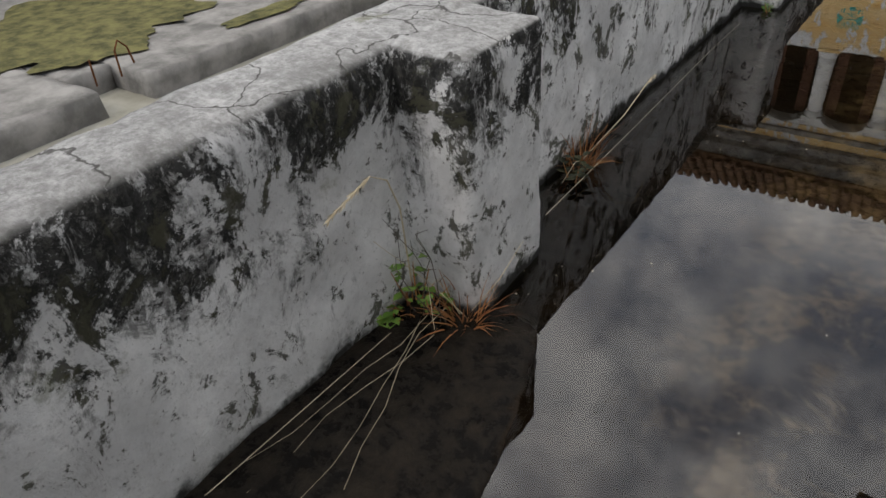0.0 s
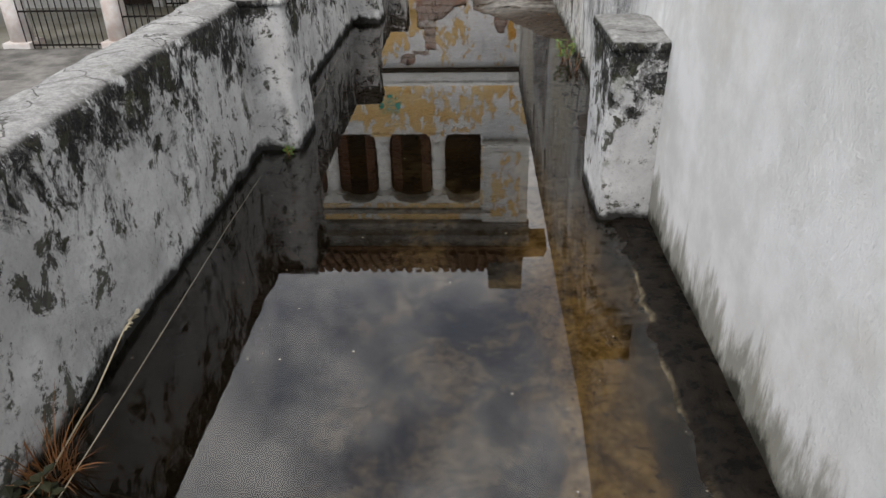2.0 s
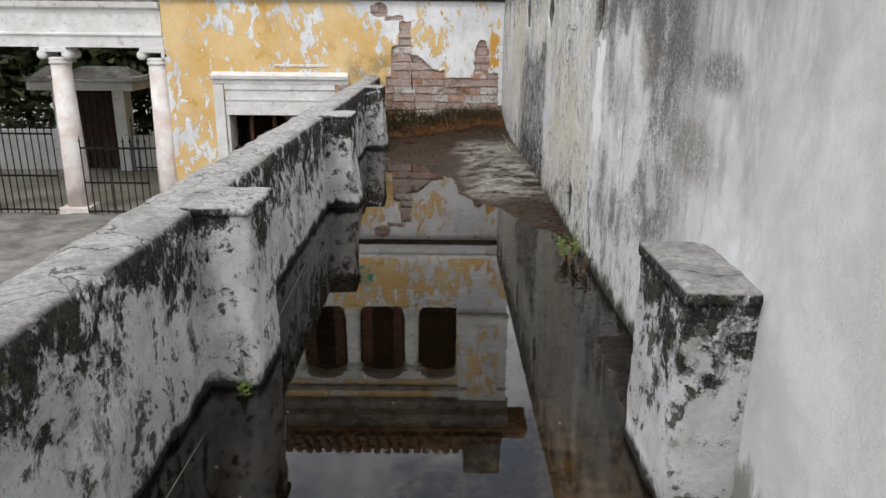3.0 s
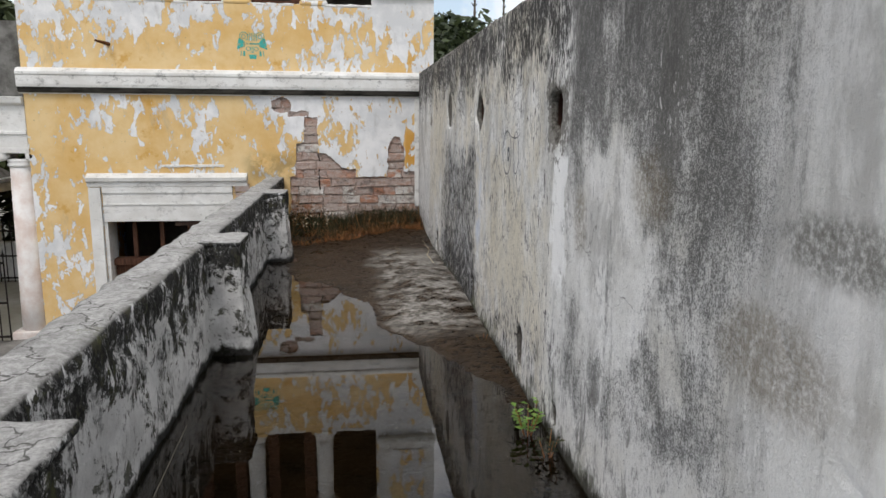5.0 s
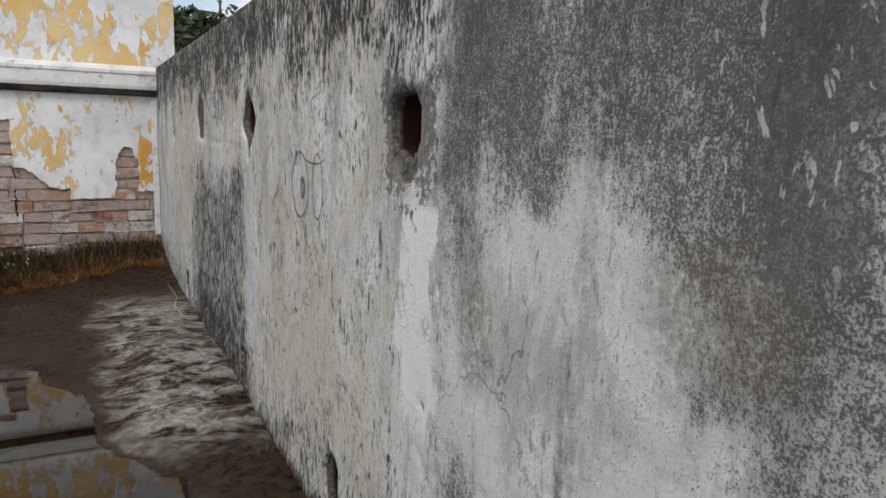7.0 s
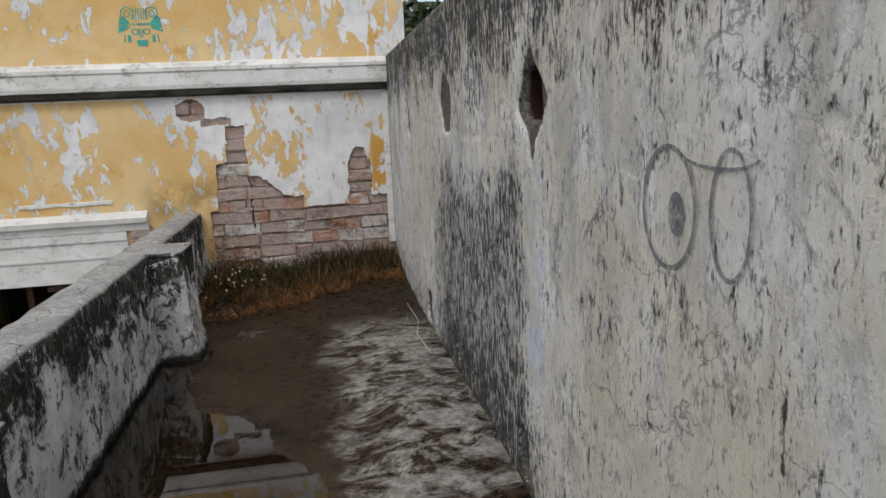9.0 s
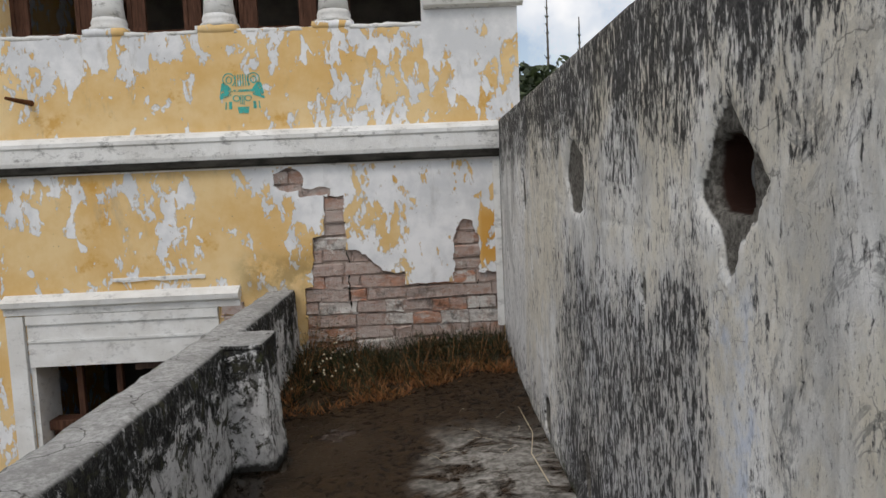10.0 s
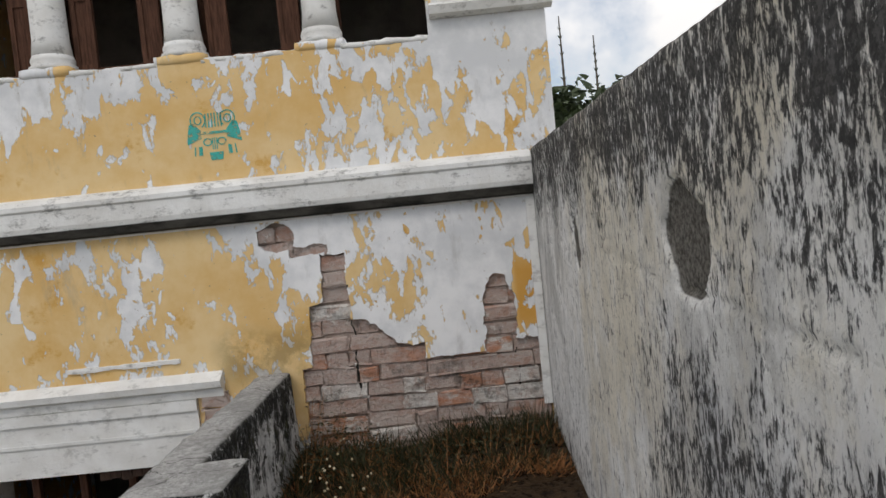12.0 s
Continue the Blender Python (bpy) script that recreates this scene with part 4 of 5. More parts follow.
def low_window():
    x0, x1, z0, z1 = WIN
    w = tagged(new("window_1"), "broken ground-floor window with white moulded surround", "window", kind="structure")
    f = HOUSE_Y
    part("lintel_panel", slab_with_holes(x0 + 0.02, x1 - 0.02, f - 0.03, f + 0.06, z1, 0.68, []), M_TRIM, w, "white boarded panel over the opening")
    part("panel_strip", boxed(x0 + 0.02, x1 - 0.02, f - 0.045, f - 0.033, 0.40, 0.425), M_TRIM, w)
    part("panel_strip", boxed(x0 + 0.02, x1 - 0.02, f - 0.05, f - 0.033, 0.575, 0.66), M_TRIM, w)
    part("head", moulding(x0 - 0.18, x1 + 0.2, f, ((0.0, 0.66), (0.045, 0.67), (0.05, 0.73), (0.09, 0.75), (0.10, 0.80), (0.05, 0.83), (0.0, 0.86))), M_TRIM, w, "moulded window head with flaking paint")
    part("jamb", boxed(x0 - 0.17, x0 - 0.003, f - 0.05, f - 0.002, -1.0, 0.655, bevel=0.008), M_TRIM, w)
    part("jamb", boxed(x1 + 0.003, x1 + 0.07, f - 0.04, f - 0.002, -1.0, 0.35, bevel=0.008), M_TRIM, w)
    part("loose_strip", worn_block(-2.55, -1.66, f - 0.02, f + 0.01, 0.945, 0.985, 0.04, 0.008, 0.012, 9.0, 1.0), M_TRIM_DIRTY, w, "cracked plaster strip lifting off the wall")
    part("reveal", boxed(x0 + 0.003, x0 + 0.05, f + 0.0, f + 0.4, z0, z1 - 0.003), M_TRIM, w)
    for x in (x0 + 0.33, x0 + 0.72, x0 + 1.12, x0 + 1.5):
        part("mullion", boxed(x, x + 0.06, f + 0.2, f + 0.26, z0, z1 - 0.003, bevel=0.006), M_WOOD, w, "bare brown wooden mullion")
    part("sill", boxed(x0 + 0.06, x1 - 0.01, f + 0.12, f + 0.32, -0.52, -0.42, bevel=0.01), M_WOOD, w, "brown wooden sill")
    part("apron", boxed(x0 + 0.06, x1 - 0.01, f + 0.2, f + 0.28, z0, -0.525), M_WOOD, w)
    # torn lower edge of the panel
    torn = bmesh.new()
    random.seed(4)
    xs = [x0 + 1.0 + k * 0.085 for k in range(10)]
    for xa, xb in zip(xs, xs[1:]):
        box(torn, xa, xb - 0.004, f + 0.0, f + 0.012, z1 - 0.06 - random.random() * 0.07, z1 - 0.002)
    part("splinters", torn, M_DARKWOOD, w, "splintered board ends")


def roof():
    r = tagged(new("roof"), "mossy clay tile roof above the eaves", "roof", kind="structure")
    deck = bmesh.new()
    y0, y1, z0, z1 = HOUSE_Y - 0.34, HOUSE_Y + 0.75, 5.62, 6.72
    for x0, x1, ya, za in ((-4.6, 1.42, y1, z1), (1.425, 1.86, HOUSE_Y + 0.1, 6.04)):
        q = [deck.verts.new(p) for p in ((x0, y0, z0), (x1, y0, z0), (x1, ya, za), (x0, ya, za))]
        q2 = [deck.verts.new((v.co.x, (22.0 if x0 < 0 else v.co.y + 0.15) if k > 1 else v.co.y, v.co.z - (0.06 if k < 2 else 0.6))) for k, v in enumerate(q)]
        deck.faces.new(q)
        deck.faces.new(q2[::-1])
        for k in range(4):
            deck.faces.new((q[k], q2[k], q2[(k + 1) % 4], q[(k + 1) % 4]))
    part("deck", deck, M_TILE, r)
    tile = bmesh.new()
    n = 8
    for rad, ya in ((0.085, 0.0), (0.075, 0.36)):
        for k in range(n + 1):
            t = math.pi * k / n
            tile.verts.new((rad * math.cos(t), ya, rad * math.sin(t) * 0.8))
    tile.verts.ensure_lookup_table()
    for k in range(n):
        tile.faces.new((tile.verts[k], tile.verts[k + 1], tile.verts[n + 2 + k], tile.verts[n + 1 + k]))
    me = bpy.data.meshes.new("roof_tile")
    tile.to_mesh(me)
    tile.free()
    me.materials.append(M_TILE)
    slope = math.atan2(z1 - z0, y1 - y0)
    random.seed(8)
    for i in range(30):
        for j in range(5):
            ob = new("roof_tile", me)
            ob.parent = r
            d = j * 0.3 + random.uniform(-0.07, 0.05)
            ob.matrix_basis = Matrix.Translation((-4.45 + i * 0.2 + random.uniform(-0.015, 0.015), y0 - 0.03 + d * math.cos(slope), z0 + 0.015 + d * math.sin(slope) + 0.02 * random.random())) @ Matrix.Rotation(slope, 4, "X")
    part("chimney", worn_block(0.70, 1.41, HOUSE_Y + 0.05, HOUSE_Y + 0.6, 5.8, 6.82, 0.06, 0.02, 0.01), M_DIRTY_CONCRETE, r, "square dark masonry chimney", True)
    part("moss", leafy_pad(), M_GRASS, r, "yellow-green moss on the tiles")


def leafy_pad():
    bm = bmesh.new()
    random.seed(21)
    for k in range(500):
        x, d = random.uniform(-4.3, 1.3), random.uniform(0.15, 1.45)
        if noise.noise((x * 1.6, d * 1.6, 3.0)) < 0.05:
            continue
        c = Vector((x, HOUSE_Y - 0.34 + d * 0.705, 5.66 + d * 0.71 + 0.07))
        blade(bm, c, Vector((random.uniform(-0.4, 0.4), -0.5, 0.6)), random.uniform(0.05, 0.11), 0.03)
    return bm


def blade(bm, base, way, length, width, bend=0.3):
    """One tapered leaf of grass."""
    way = way.normalized()
    side = way.cross(Vector((random.uniform(-1, 1), random.uniform(-1, 1), 0.2))).normalized() * width / 2
    prev = None
    p, d = base.copy(), way.copy()
    steps = 3
    for k in range(steps + 1):
        w = side * (1 - k / steps) ** 0.6 if k < steps else side * 0.05
        pair = (bm.verts.new(p - w), bm.verts.new(p + w))
        if prev:
            bm.faces.new((prev[0], prev[1], pair[1], pair[0]))
        prev = pair
        d = (d + Vector((way.x * bend, way.y * bend, -bend)) * 0.5).normalized()
        p = p + d * (length / steps)


shutters()
low_window()
roof()


# ---- bared brickwork ----
def bricks():
    random.seed(12)
    meshes = []
    for length in (0.17, 0.27, 0.38, 0.55):
        for v in range(3):
            bm = boxed(-length / 2, length / 2, -0.03, 0.05, -0.056, 0.056, bevel=0.009)
            for q in bm.verts:
                q.co += Vector((random.uniform(-0.018, 0.018), random.uniform(-0.008, 0.012), random.uniform(-0.013, 0.013)))
            me = bpy.data.meshes.new("brick")
            bm.to_mesh(me)
            bm.free()
            me.materials.append(M_BRICK)
            meshes.append((length, me))
    course = 0.128
    for row in range(15):
        z = 0.07 + row * course
        x = -1.08 - random.random() * 0.2
        while x < 1.2:
            length, me = random.choice(meshes)
            a, b = max(x, -1.09), min(x + length, 1.19)
            cx = x + length / 2
            if b - a > 0.1 and min(peel(px, pz) for px in (a, cx, b) for pz in (z - 0.06, z + 0.06)) < 0.04:
                ob = new("brick", me)
                ob.parent = house_wall
                ob.location = ((a + b) / 2, HOUSE_Y + 0.062 + random.uniform(-0.016, 0.012), z + random.uniform(-0.006, 0.006))
                ob.scale = ((b - a - 0.012) / length, 1, 1)
                ob.rotation_euler = (0, random.uniform(-0.025, 0.025), random.uniform(-0.03, 0.03))
            x += length + 0.004
    # solid near-black tubes give the cracks the darkness of an opening
    for x0, z0, z1 in ((-0.295, 0.55, 1.6), (0.965, 0.2, 0.85)):
        pts, z = [], z0
        while z < z1:
            pts.append((x0 + random.uniform(-0.016, 0.016), HOUSE_Y + 0.03, z))
            z += random.uniform(0.03, 0.07)
        part("crack", tube(bmesh.new(), pts, [random.uniform(0.004, 0.011) for _ in pts], 5), M_BLACK, house_wall, "black tube in place of an open crack between the bricks")
    # broken corner beside the window head
    for k in range(6):
        ob = new("brick", meshes[k % 3][1])
        ob.parent = house_wall
        ob.location = (-1.44 + 0.03 * random.random(), HOUSE_Y - 0.012, 0.05 + k * 0.118)
        ob.scale = (1.1, 1, 0.95)
    part("corner_strip", boxed(1.135, WALL_X - 0.004, HOUSE_Y - 0.03, HOUSE_Y - 0.004, 0.35, 1.96, bevel=0.006), M_TRIM, house_wall, "thin white corner strip")


bricks()


def flat_shape(bm, pts, y, thick=0.004):
    """A flat patch on the house wall from (x, z) corners."""
    f = [bm.verts.new((x, y - thick, z)) for x, z in pts]
    g = [bm.verts.new((x, y, z)) for x, z in pts]
    bm.faces.new(f)
    for k in range(len(pts)):
        bm.faces.new((f[k], g[k], g[(k + 1) % len(pts)], f[(k + 1) % len(pts)]))


def ring(bm, c, rx, rz, width, y, a0=0.0, a1=360.0, n=20):
    for k in range(n):
        q = []
        for t, r in ((k, 1), (k + 1, 1), (k + 1, 0), (k, 0)):
            a = radians(a0 + (a1 - a0) * t / n)
            s = 1.0 if r else 1.0 - width / min(rx, rz)
            q.append((c[0] + rx * s * math.cos(a), c[1] + rz * s * math.sin(a)))
        flat_shape(bm, q, y)


def stencil():
    y = HOUSE_Y - 0.001
    bm = bmesh.new()
    cx = -1.195
    for s in (-1, 1):
        flat_shape(bm, [(cx + s * 0.21, 2.62), (cx + s * 0.1, 2.66), (cx + s * 0.1, 2.72), (cx + s * 0.15, 2.78), (cx + s * 0.185, 2.77), (cx + s * 0.2, 2.7)], y)
        ring(bm, (cx + s * 0.115, 2.8), 0.06, 0.065, 0.008, y, -60, 230)
        ring(bm, (cx + s * 0.115, 2.8), 0.03, 0.035, 0.008, y)
        ring(bm, (cx + s * 0.055, 2.63), 0.035, 0.03, 0.008, y)
        flat_shape(bm, [(cx + s * 0.13, 2.53), (cx + s * 0.1, 2.53), (cx + s * 0.1, 2.6), (cx + s * 0.125, 2.6)], y)
        flat_shape(bm, [(cx + s * 0.165, 2.53), (cx + s * 0.155, 2.53), (cx + s * 0.15, 2.6), (cx + s * 0.158, 2.6)], y)
    flat_shape(bm, [(cx - 0.1, 2.69), (cx + 0.1, 2.69), (cx + 0.1, 2.71), (cx - 0.1, 2.71)], y)
    flat_shape(bm, [(cx - 0.04, 2.49), (cx + 0.05, 2.49), (cx + 0.06, 2.55), (cx - 0.05, 2.55)], y)
    for k in range(6):
        x = cx - 0.06 + k * 0.024
        flat_shape(bm, [(x, 2.74), (x + 0.008, 2.74), (x + 0.01, 2.85), (x + 0.002, 2.85)], y)
    for k in range(3):
        x = cx - 0.02 + k * 0.016
        flat_shape(bm, [(x, 2.57), (x + 0.006, 2.57), (x + 0.006, 2.66), (x, 2.66)], y)
    part("stencil", bm, M_TEAL, house_wall, "faded teal sprayed stencil motif")
    pipe = tube(bmesh.new(), [(-3.15, HOUSE_Y + 0.05, 2.66), (-3.16, HOUSE_Y - 0.1, 2.66), (-3.24, HOUSE_Y - 0.26, 2.68)], [0.03, 0.025, 0.015], 8)
    part("bracket", pipe, M_RUST, house_wall, "rusty iron bracket stub")


stencil()


def graffiti():
    """Two sprayed loops with a curl beside them, and a faint ring, on the high wall."""
    bm = bmesh.new()

    def stroke(cy, cz, ry, rz, a0, a1, w):
        n = 26
        for k in range(n):
            q = []
            for t, r in ((k, 1.0), (k + 1, 1.0), (k + 1, 0.0), (k, 0.0)):
                a = radians(a0 + (a1 - a0) * t / n)
                s = 1 + (r - 0.5) * w / ry
                q.append(bm.verts.new((WALL_X - 0.0045, cy - ry * s * math.cos(a), cz + rz * (1 + (r - 0.5) * w / rz) * math.sin(a))))
            bm.faces.new(q)

    stroke(8.2, 1.43, 0.12, 0.14, 20, 380, 0.012)
    stroke(8.16, 1.42, 0.022, 0.035, 0, 360, 0.03)
    stroke(7.95, 1.44, 0.07, 0.13, 0, 360, 0.011)
    stroke(8.0, 1.56, 0.14, 0.03, 190, 350, 0.009)
    part("graffiti", bm, M_SPRAY, high_wall, "thin grey sprayed loops")
    pipe = bmesh.new()
    bm = turned(pipe, 0, 0, [(0.055, 0.0), (0.055, 0.06), (0.043, 0.06), (0.043, 0.01)], 18)
    bmesh.ops.transform(bm, matrix=Matrix.Translation((WALL_X + 0.16, 9.3, 1.73)) @ Matrix.Rotation(-math.pi / 2, 4, "Y"), verts=bm.verts)
    part("drain_pipe", bm, M_DIRTY_CONCRETE, high_wall, "dark clay drain pipe end", True)


graffiti()


# ---- plants and litter on the terrace ----
def tuft(name, at, count, low, high, spread, width, material, label, category, lean=0.5, seed=1, group=""):
    random.seed(seed)
    bm = bmesh.new()
    for _ in range(count):
        a, r = random.uniform(0, 2 * math.pi), spread * math.sqrt(random.random())
        o = Vector((at[0] + r * math.cos(a), at[1] + r * math.sin(a), at[2]))
        way = Vector((math.cos(a) * lean * random.random() + random.uniform(-0.15, 0.15), math.sin(a) * lean * random.random() + random.uniform(-0.15, 0.15), 1))
        blade(bm, o, way, random.uniform(low, high), width, random.uniform(0.1, 0.6))
    return tagged(part(name, bm, material), label, category, group)


def leafy(name, at, stems, height, leaf, material, label, seed):
    """A small weed: thin stems with pairs of broad leaves."""
    random.seed(seed)
    stem, leaves = bmesh.new(), bmesh.new()
    for _ in range(stems):
        a = random.uniform(0, 2 * math.pi)
        d = Vector((math.cos(a) * 0.35, math.sin(a) * 0.35, 1)).normalized()
        h = height * random.uniform(0.6, 1)
        base = Vector(at) + Vector((math.cos(a), math.sin(a), 0)) * 0.02
        tube(stem, [base, base + d * h * 0.5, base + d * h], [0.003, 0.002, 0.0012], 5)
        for k in range(6):
            p = base + d * h * (0.25 + 0.75 * k / 5)
            b = random.uniform(0, 2 * math.pi)
            w = Vector((math.cos(b), math.sin(b), 0.35)).normalized()
            s = w.cross(Vector((0, 0, 1))).normalized()
            ln = leaf * random.uniform(0.6, 1.1)
            v = [leaves.verts.new(q) for q in (p, p + w * ln * 0.5 + s * ln * 0.3, p + w * ln - Vector((0, 0, ln * 0.2)), p + w * ln * 0.5 - s * ln * 0.3)]
            mid = leaves.verts.new(p + w * ln * 0.5 - Vector((0, 0, ln * 0.08)))
            for i in range(4):
                leaves.faces.new((v[i], v[(i + 1) % 4], mid))
    ob = tagged(part(name, stem, M_RUSSET), label, "weed", "weeds on the terrace")
    part("leaves", leaves, material, ob)
    return ob


def stalk(pts, r, seed_head=False, label="single bent dry grass stalk lying over the water"):
    bm = tube(bmesh.new(), pts, [0.72 * r * (1 - 0.5 * k / (len(pts) - 1)) for k in range(len(pts))], 5)
    ob = tagged(part("dry_stalk", bm, M_STRAW), label, "dry stalk", "dry stalks")
    if seed_head:
        random.seed(len(pts))
        head = bmesh.new()
        a, b = Vector(pts[-2]), Vector(pts[-1])
        for k in range(120):
            p = a.lerp(b, random.random())
            blade(head, p, (b - a).normalized() + Vector((random.uniform(-0.5, 0.5), random.uniform(-0.5, 0.5), random.uniform(-0.5, 0.5))), 0.02, 0.004)
        part("seed_head", head, M_STRAW, ob)
    return ob


def terrace_plants():
    tuft("grass_tuft", (-0.60, 1.80, 0.0), 90, 0.08, 0.2, 0.05, 0.006, M_RUSSET, "russet dead grass tuft at the foot of a pilaster", "grass tuft", 0.9, 2)
    tuft("grass_tuft", (-0.76, 1.76, 0.0), 50, 0.05, 0.14, 0.06, 0.007, M_RUSSET, "withered reddish grass in the wall corner", "grass tuft", 0.8, 3)
    leafy("weed", (-0.79, 1.66, 0.0), 4, 0.06, 0.055, M_FRESH, "bright green leafy weed growing at the waterline", 4)
    leafy("weed", (-0.76, 1.77, 0.02), 5, 0.28, 0.05, M_FRESH, "green leafy weed climbing the wall corner", 5)
    leafy("weed", (-0.70, 1.78, 0.0), 3, 0.12, 0.04, M_FRESH, "small green weed beside dry stalks", 6)
    tuft("grass_tuft", (-0.74, 2.85, 0.0), 80, 0.08, 0.24, 0.06, 0.005, M_RUSSET, "brown dead grass tuft against the parapet", "grass tuft", 0.7, 7)
    leafy("weed", (-0.71, 2.72, 0.0), 7, 0.09, 0.05, M_GRASS, "dull green weed below the parapet", 8)
    leafy("weed", (1.09, 7.05, 0.0), 10, 0.2, 0.05, M_FRESH, "green weed at the foot of the high wall", 9)
    leafy("weed", (1.13, 6.8, 0.0), 6, 0.14, 0.045, M_GRASS, "dark green weed at the foot of the high wall", 10)
    leafy("weed", (-0.62, 5.14, 0.0), 4, 0.05, 0.03, M_FRESH, "tiny green weed in the pilaster corner", 11)
    leafy("weed", (1.13, 8.6, 0.0), 5, 0.08, 0.03, M_GRASS, "low dark weed at the wall foot", 12)
    stalk([(-0.60, 1.80, 0.02), (-0.66, 1.74, 0.15), (-0.70, 1.66, 0.27), (-0.70, 1.56, 0.40)], 0.002)
    stalk([(-0.60, 1.82, 0.02), (-0.52, 1.86, 0.15), (-0.48, 1.93, 0.26)], 0.002)
    stalk([(-0.62, 1.80, 0.02), (-0.63, 1.72, 0.2), (-0.60, 1.64, 0.24), (-0.56, 1.60, 0.14)], 0.0018)
    stalk([(-0.78, 1.78, 0.1), (-0.74, 1.72, 0.4), (-0.72, 1.66, 0.52), (-0.72, 1.60, 0.56), (-0.72, 1.44, 0.52)], 0.004, True, "arching dry stalk with a pale feathery seed head")
    stalk([(-0.74, 2.85, 0.02), (-0.62, 2.95, 0.2), (-0.6, 3.12, 0.28), (-0.62, 3.25, 0.26)], 0.004, True, "arching dry stalk with a pale feathery seed head")
    stalk([(-0.74, 2.85, 0.02), (-0.66, 2.62, 0.14), (-0.6, 2.4, 0.18)], 0.002)
    random.seed(14)
    for k in range(5):
        tw = bmesh.new()
        x, y, z = -0.74 + 0.03 * k, 1.74, 0.02
        pts = [(x, y, z)]
        for s in range(4):
            x, y, z = x + random.uniform(-0.03, 0.04), y - random.uniform(0.0, 0.05), z + random.uniform(0.06, 0.12)
            pts.append((x, y, z))
        tube(tw, pts, [0.002, 0.0018, 0.0015, 0.0012, 0.0008], 5)
        for s in (2, 3, 4):
            q = Vector(pts[s])
            tube(tw, [q, q + Vector((random.uniform(-0.06, 0.06), -0.02, random.uniform(0.02, 0.06)))], [0.0012, 0.0006], 4)
        tagged(part("bare_twig", tw, M_BARK), "thin bare branching twig in the wall corner", "twig", "bare twigs")
    random.seed(15)
    for k in range(4):
        x, y, a = -0.66 + random.uniform(-0.05, 0.05), 1.72 + random.uniform(-0.06, 0.06), random.uniform(-1.9, -1.3)
        pts = [(x, y, 0.05)]
        for s in range(5):
            a += random.uniform(-0.22, 0.2)
            x, y = x + 0.13 * math.cos(a), y + 0.13 * math.sin(a)
            pts.append((x, y, 0.035 - 0.006 * s + random.uniform(0, 0.02)))
        stalk(pts, random.uniform(0.001, 0.0016))
    stalk([(-0.77, 0.6, 0.03), (-0.755, 1.0, 0.028), (-0.745, 1.4, 0.03), (-0.74, 1.62, 0.03)], 0.0022, False, "long straight dry stalk lying along the parapet")
    stalk([(-0.66, 2.4, 0.03), (-0.67, 3.2, 0.03), (-0.685, 4.2, 0.035), (-0.68, 4.75, 0.04)], 0.0022, False, "long straight dry stalk lying along the parapet")
    stalk([(-0.66, 5.7, 0.02), (-0.68, 6.5, 0.02), (-0.7, 7.3, 0.03)], 0.0022, False, "long straight dry stalk lying along the parapet")
    stalk([(1.1, 11.3, 0.05), (1.05, 11.7, 0.09), (1.12, 12.1, 0.07), (1.08, 12.5, 0.12)], 0.005, False, "thin dry root along the wall foot")
    random.seed(31)
    for k in range(9):
        x, y, a = random.uniform(0.5, 1.05), random.uniform(11.6, 12.9), random.uniform(0, 6.28)
        stalk([(x, y, 0.05), (x + 0.08 * math.cos(a), y + 0.08 * math.sin(a), 0.075), (x + 0.17 * math.cos(a + 0.12), y + 0.17 * math.sin(a + 0.12), 0.06)], 0.0014, False, "short dry straw on the damp concrete")
    # rank grass against the house
    for name, mat, count, lo, hi, dens, seed, label in (
            ("long_grass", M_GRASS, 7500, 0.07, 0.3, 0.0, 41, "rank green grass along the house wall"),
            ("dead_grass", M_RUSSET, 7000, 0.05, 0.2, 0.35, 42, "russet dead grass at the water's edge")):
        random.seed(seed)
        bm = bmesh.new()
        for _ in range(count):
            x = random.uniform(-0.78, 1.18)
            t = random.random()
            edge = 12.75 + 0.75 * ramp(x, -0.6, 0.9) + 0.25 * noise.noise((x * 2.5, 0.0, 1.0))
            y = edge + (HOUSE_Y - 0.03 - edge) * (t ** 1.2 if dens else t ** 0.6)
            if noise.noise((x * 3, y * 3, seed * 0.1)) < -0.25:
                continue
            z = -0.03 + 0.10 * ramp(y, 12.7, 13.9) + 0.045 * ramp(y, 11.6, 12.8) * ramp(x, -0.1, 0.7)
            k = 0.6 + 0.5 * ramp(y, 12.8, 14.0)
            blade(bm, Vector((x, y, z)), Vector((random.uniform(-0.5, 0.5), random.uniform(-0.6, 0.3), 1)), random.uniform(lo, hi) * k, 0.009, random.uniform(0.1, 0.6))
        tagged(part(name, bm, mat), label, "grass", kind="stuff")
    for k in range(9):
        leafy("weed", (random.uniform(-0.7, 0.9), random.uniform(13.3, 14.1), 0.05), 6, random.uniform(0.22, 0.42), 0.05, M_GRASS, "bushy dark weed against the house wall", 50 + k)
    for k in range(7):
        leafy("weed", (-0.72 + 0.09 * k, 14.2 - 0.05 * (k % 3), 0.05), 7, 0.62 - 0.05 * k, 0.05, M_GRASS, "tall dark weed against the bared brickwork", 70 + k)
    fl = bmesh.new()
    for _ in range(26):
        c = Vector((random.uniform(-0.72, -0.1), random.uniform(12.9, 14.0), random.uniform(0.16, 0.36)))
        bmesh.ops.create_icosphere(fl, subdivisions=1, radius=0.010, matrix=Matrix.Translation(c))
    tagged(part("wild_flowers", fl, M_STRAW), "tiny white wild flowers among the grass", "flowers", kind="stuff")
    # floating specks
    sp = bmesh.new()
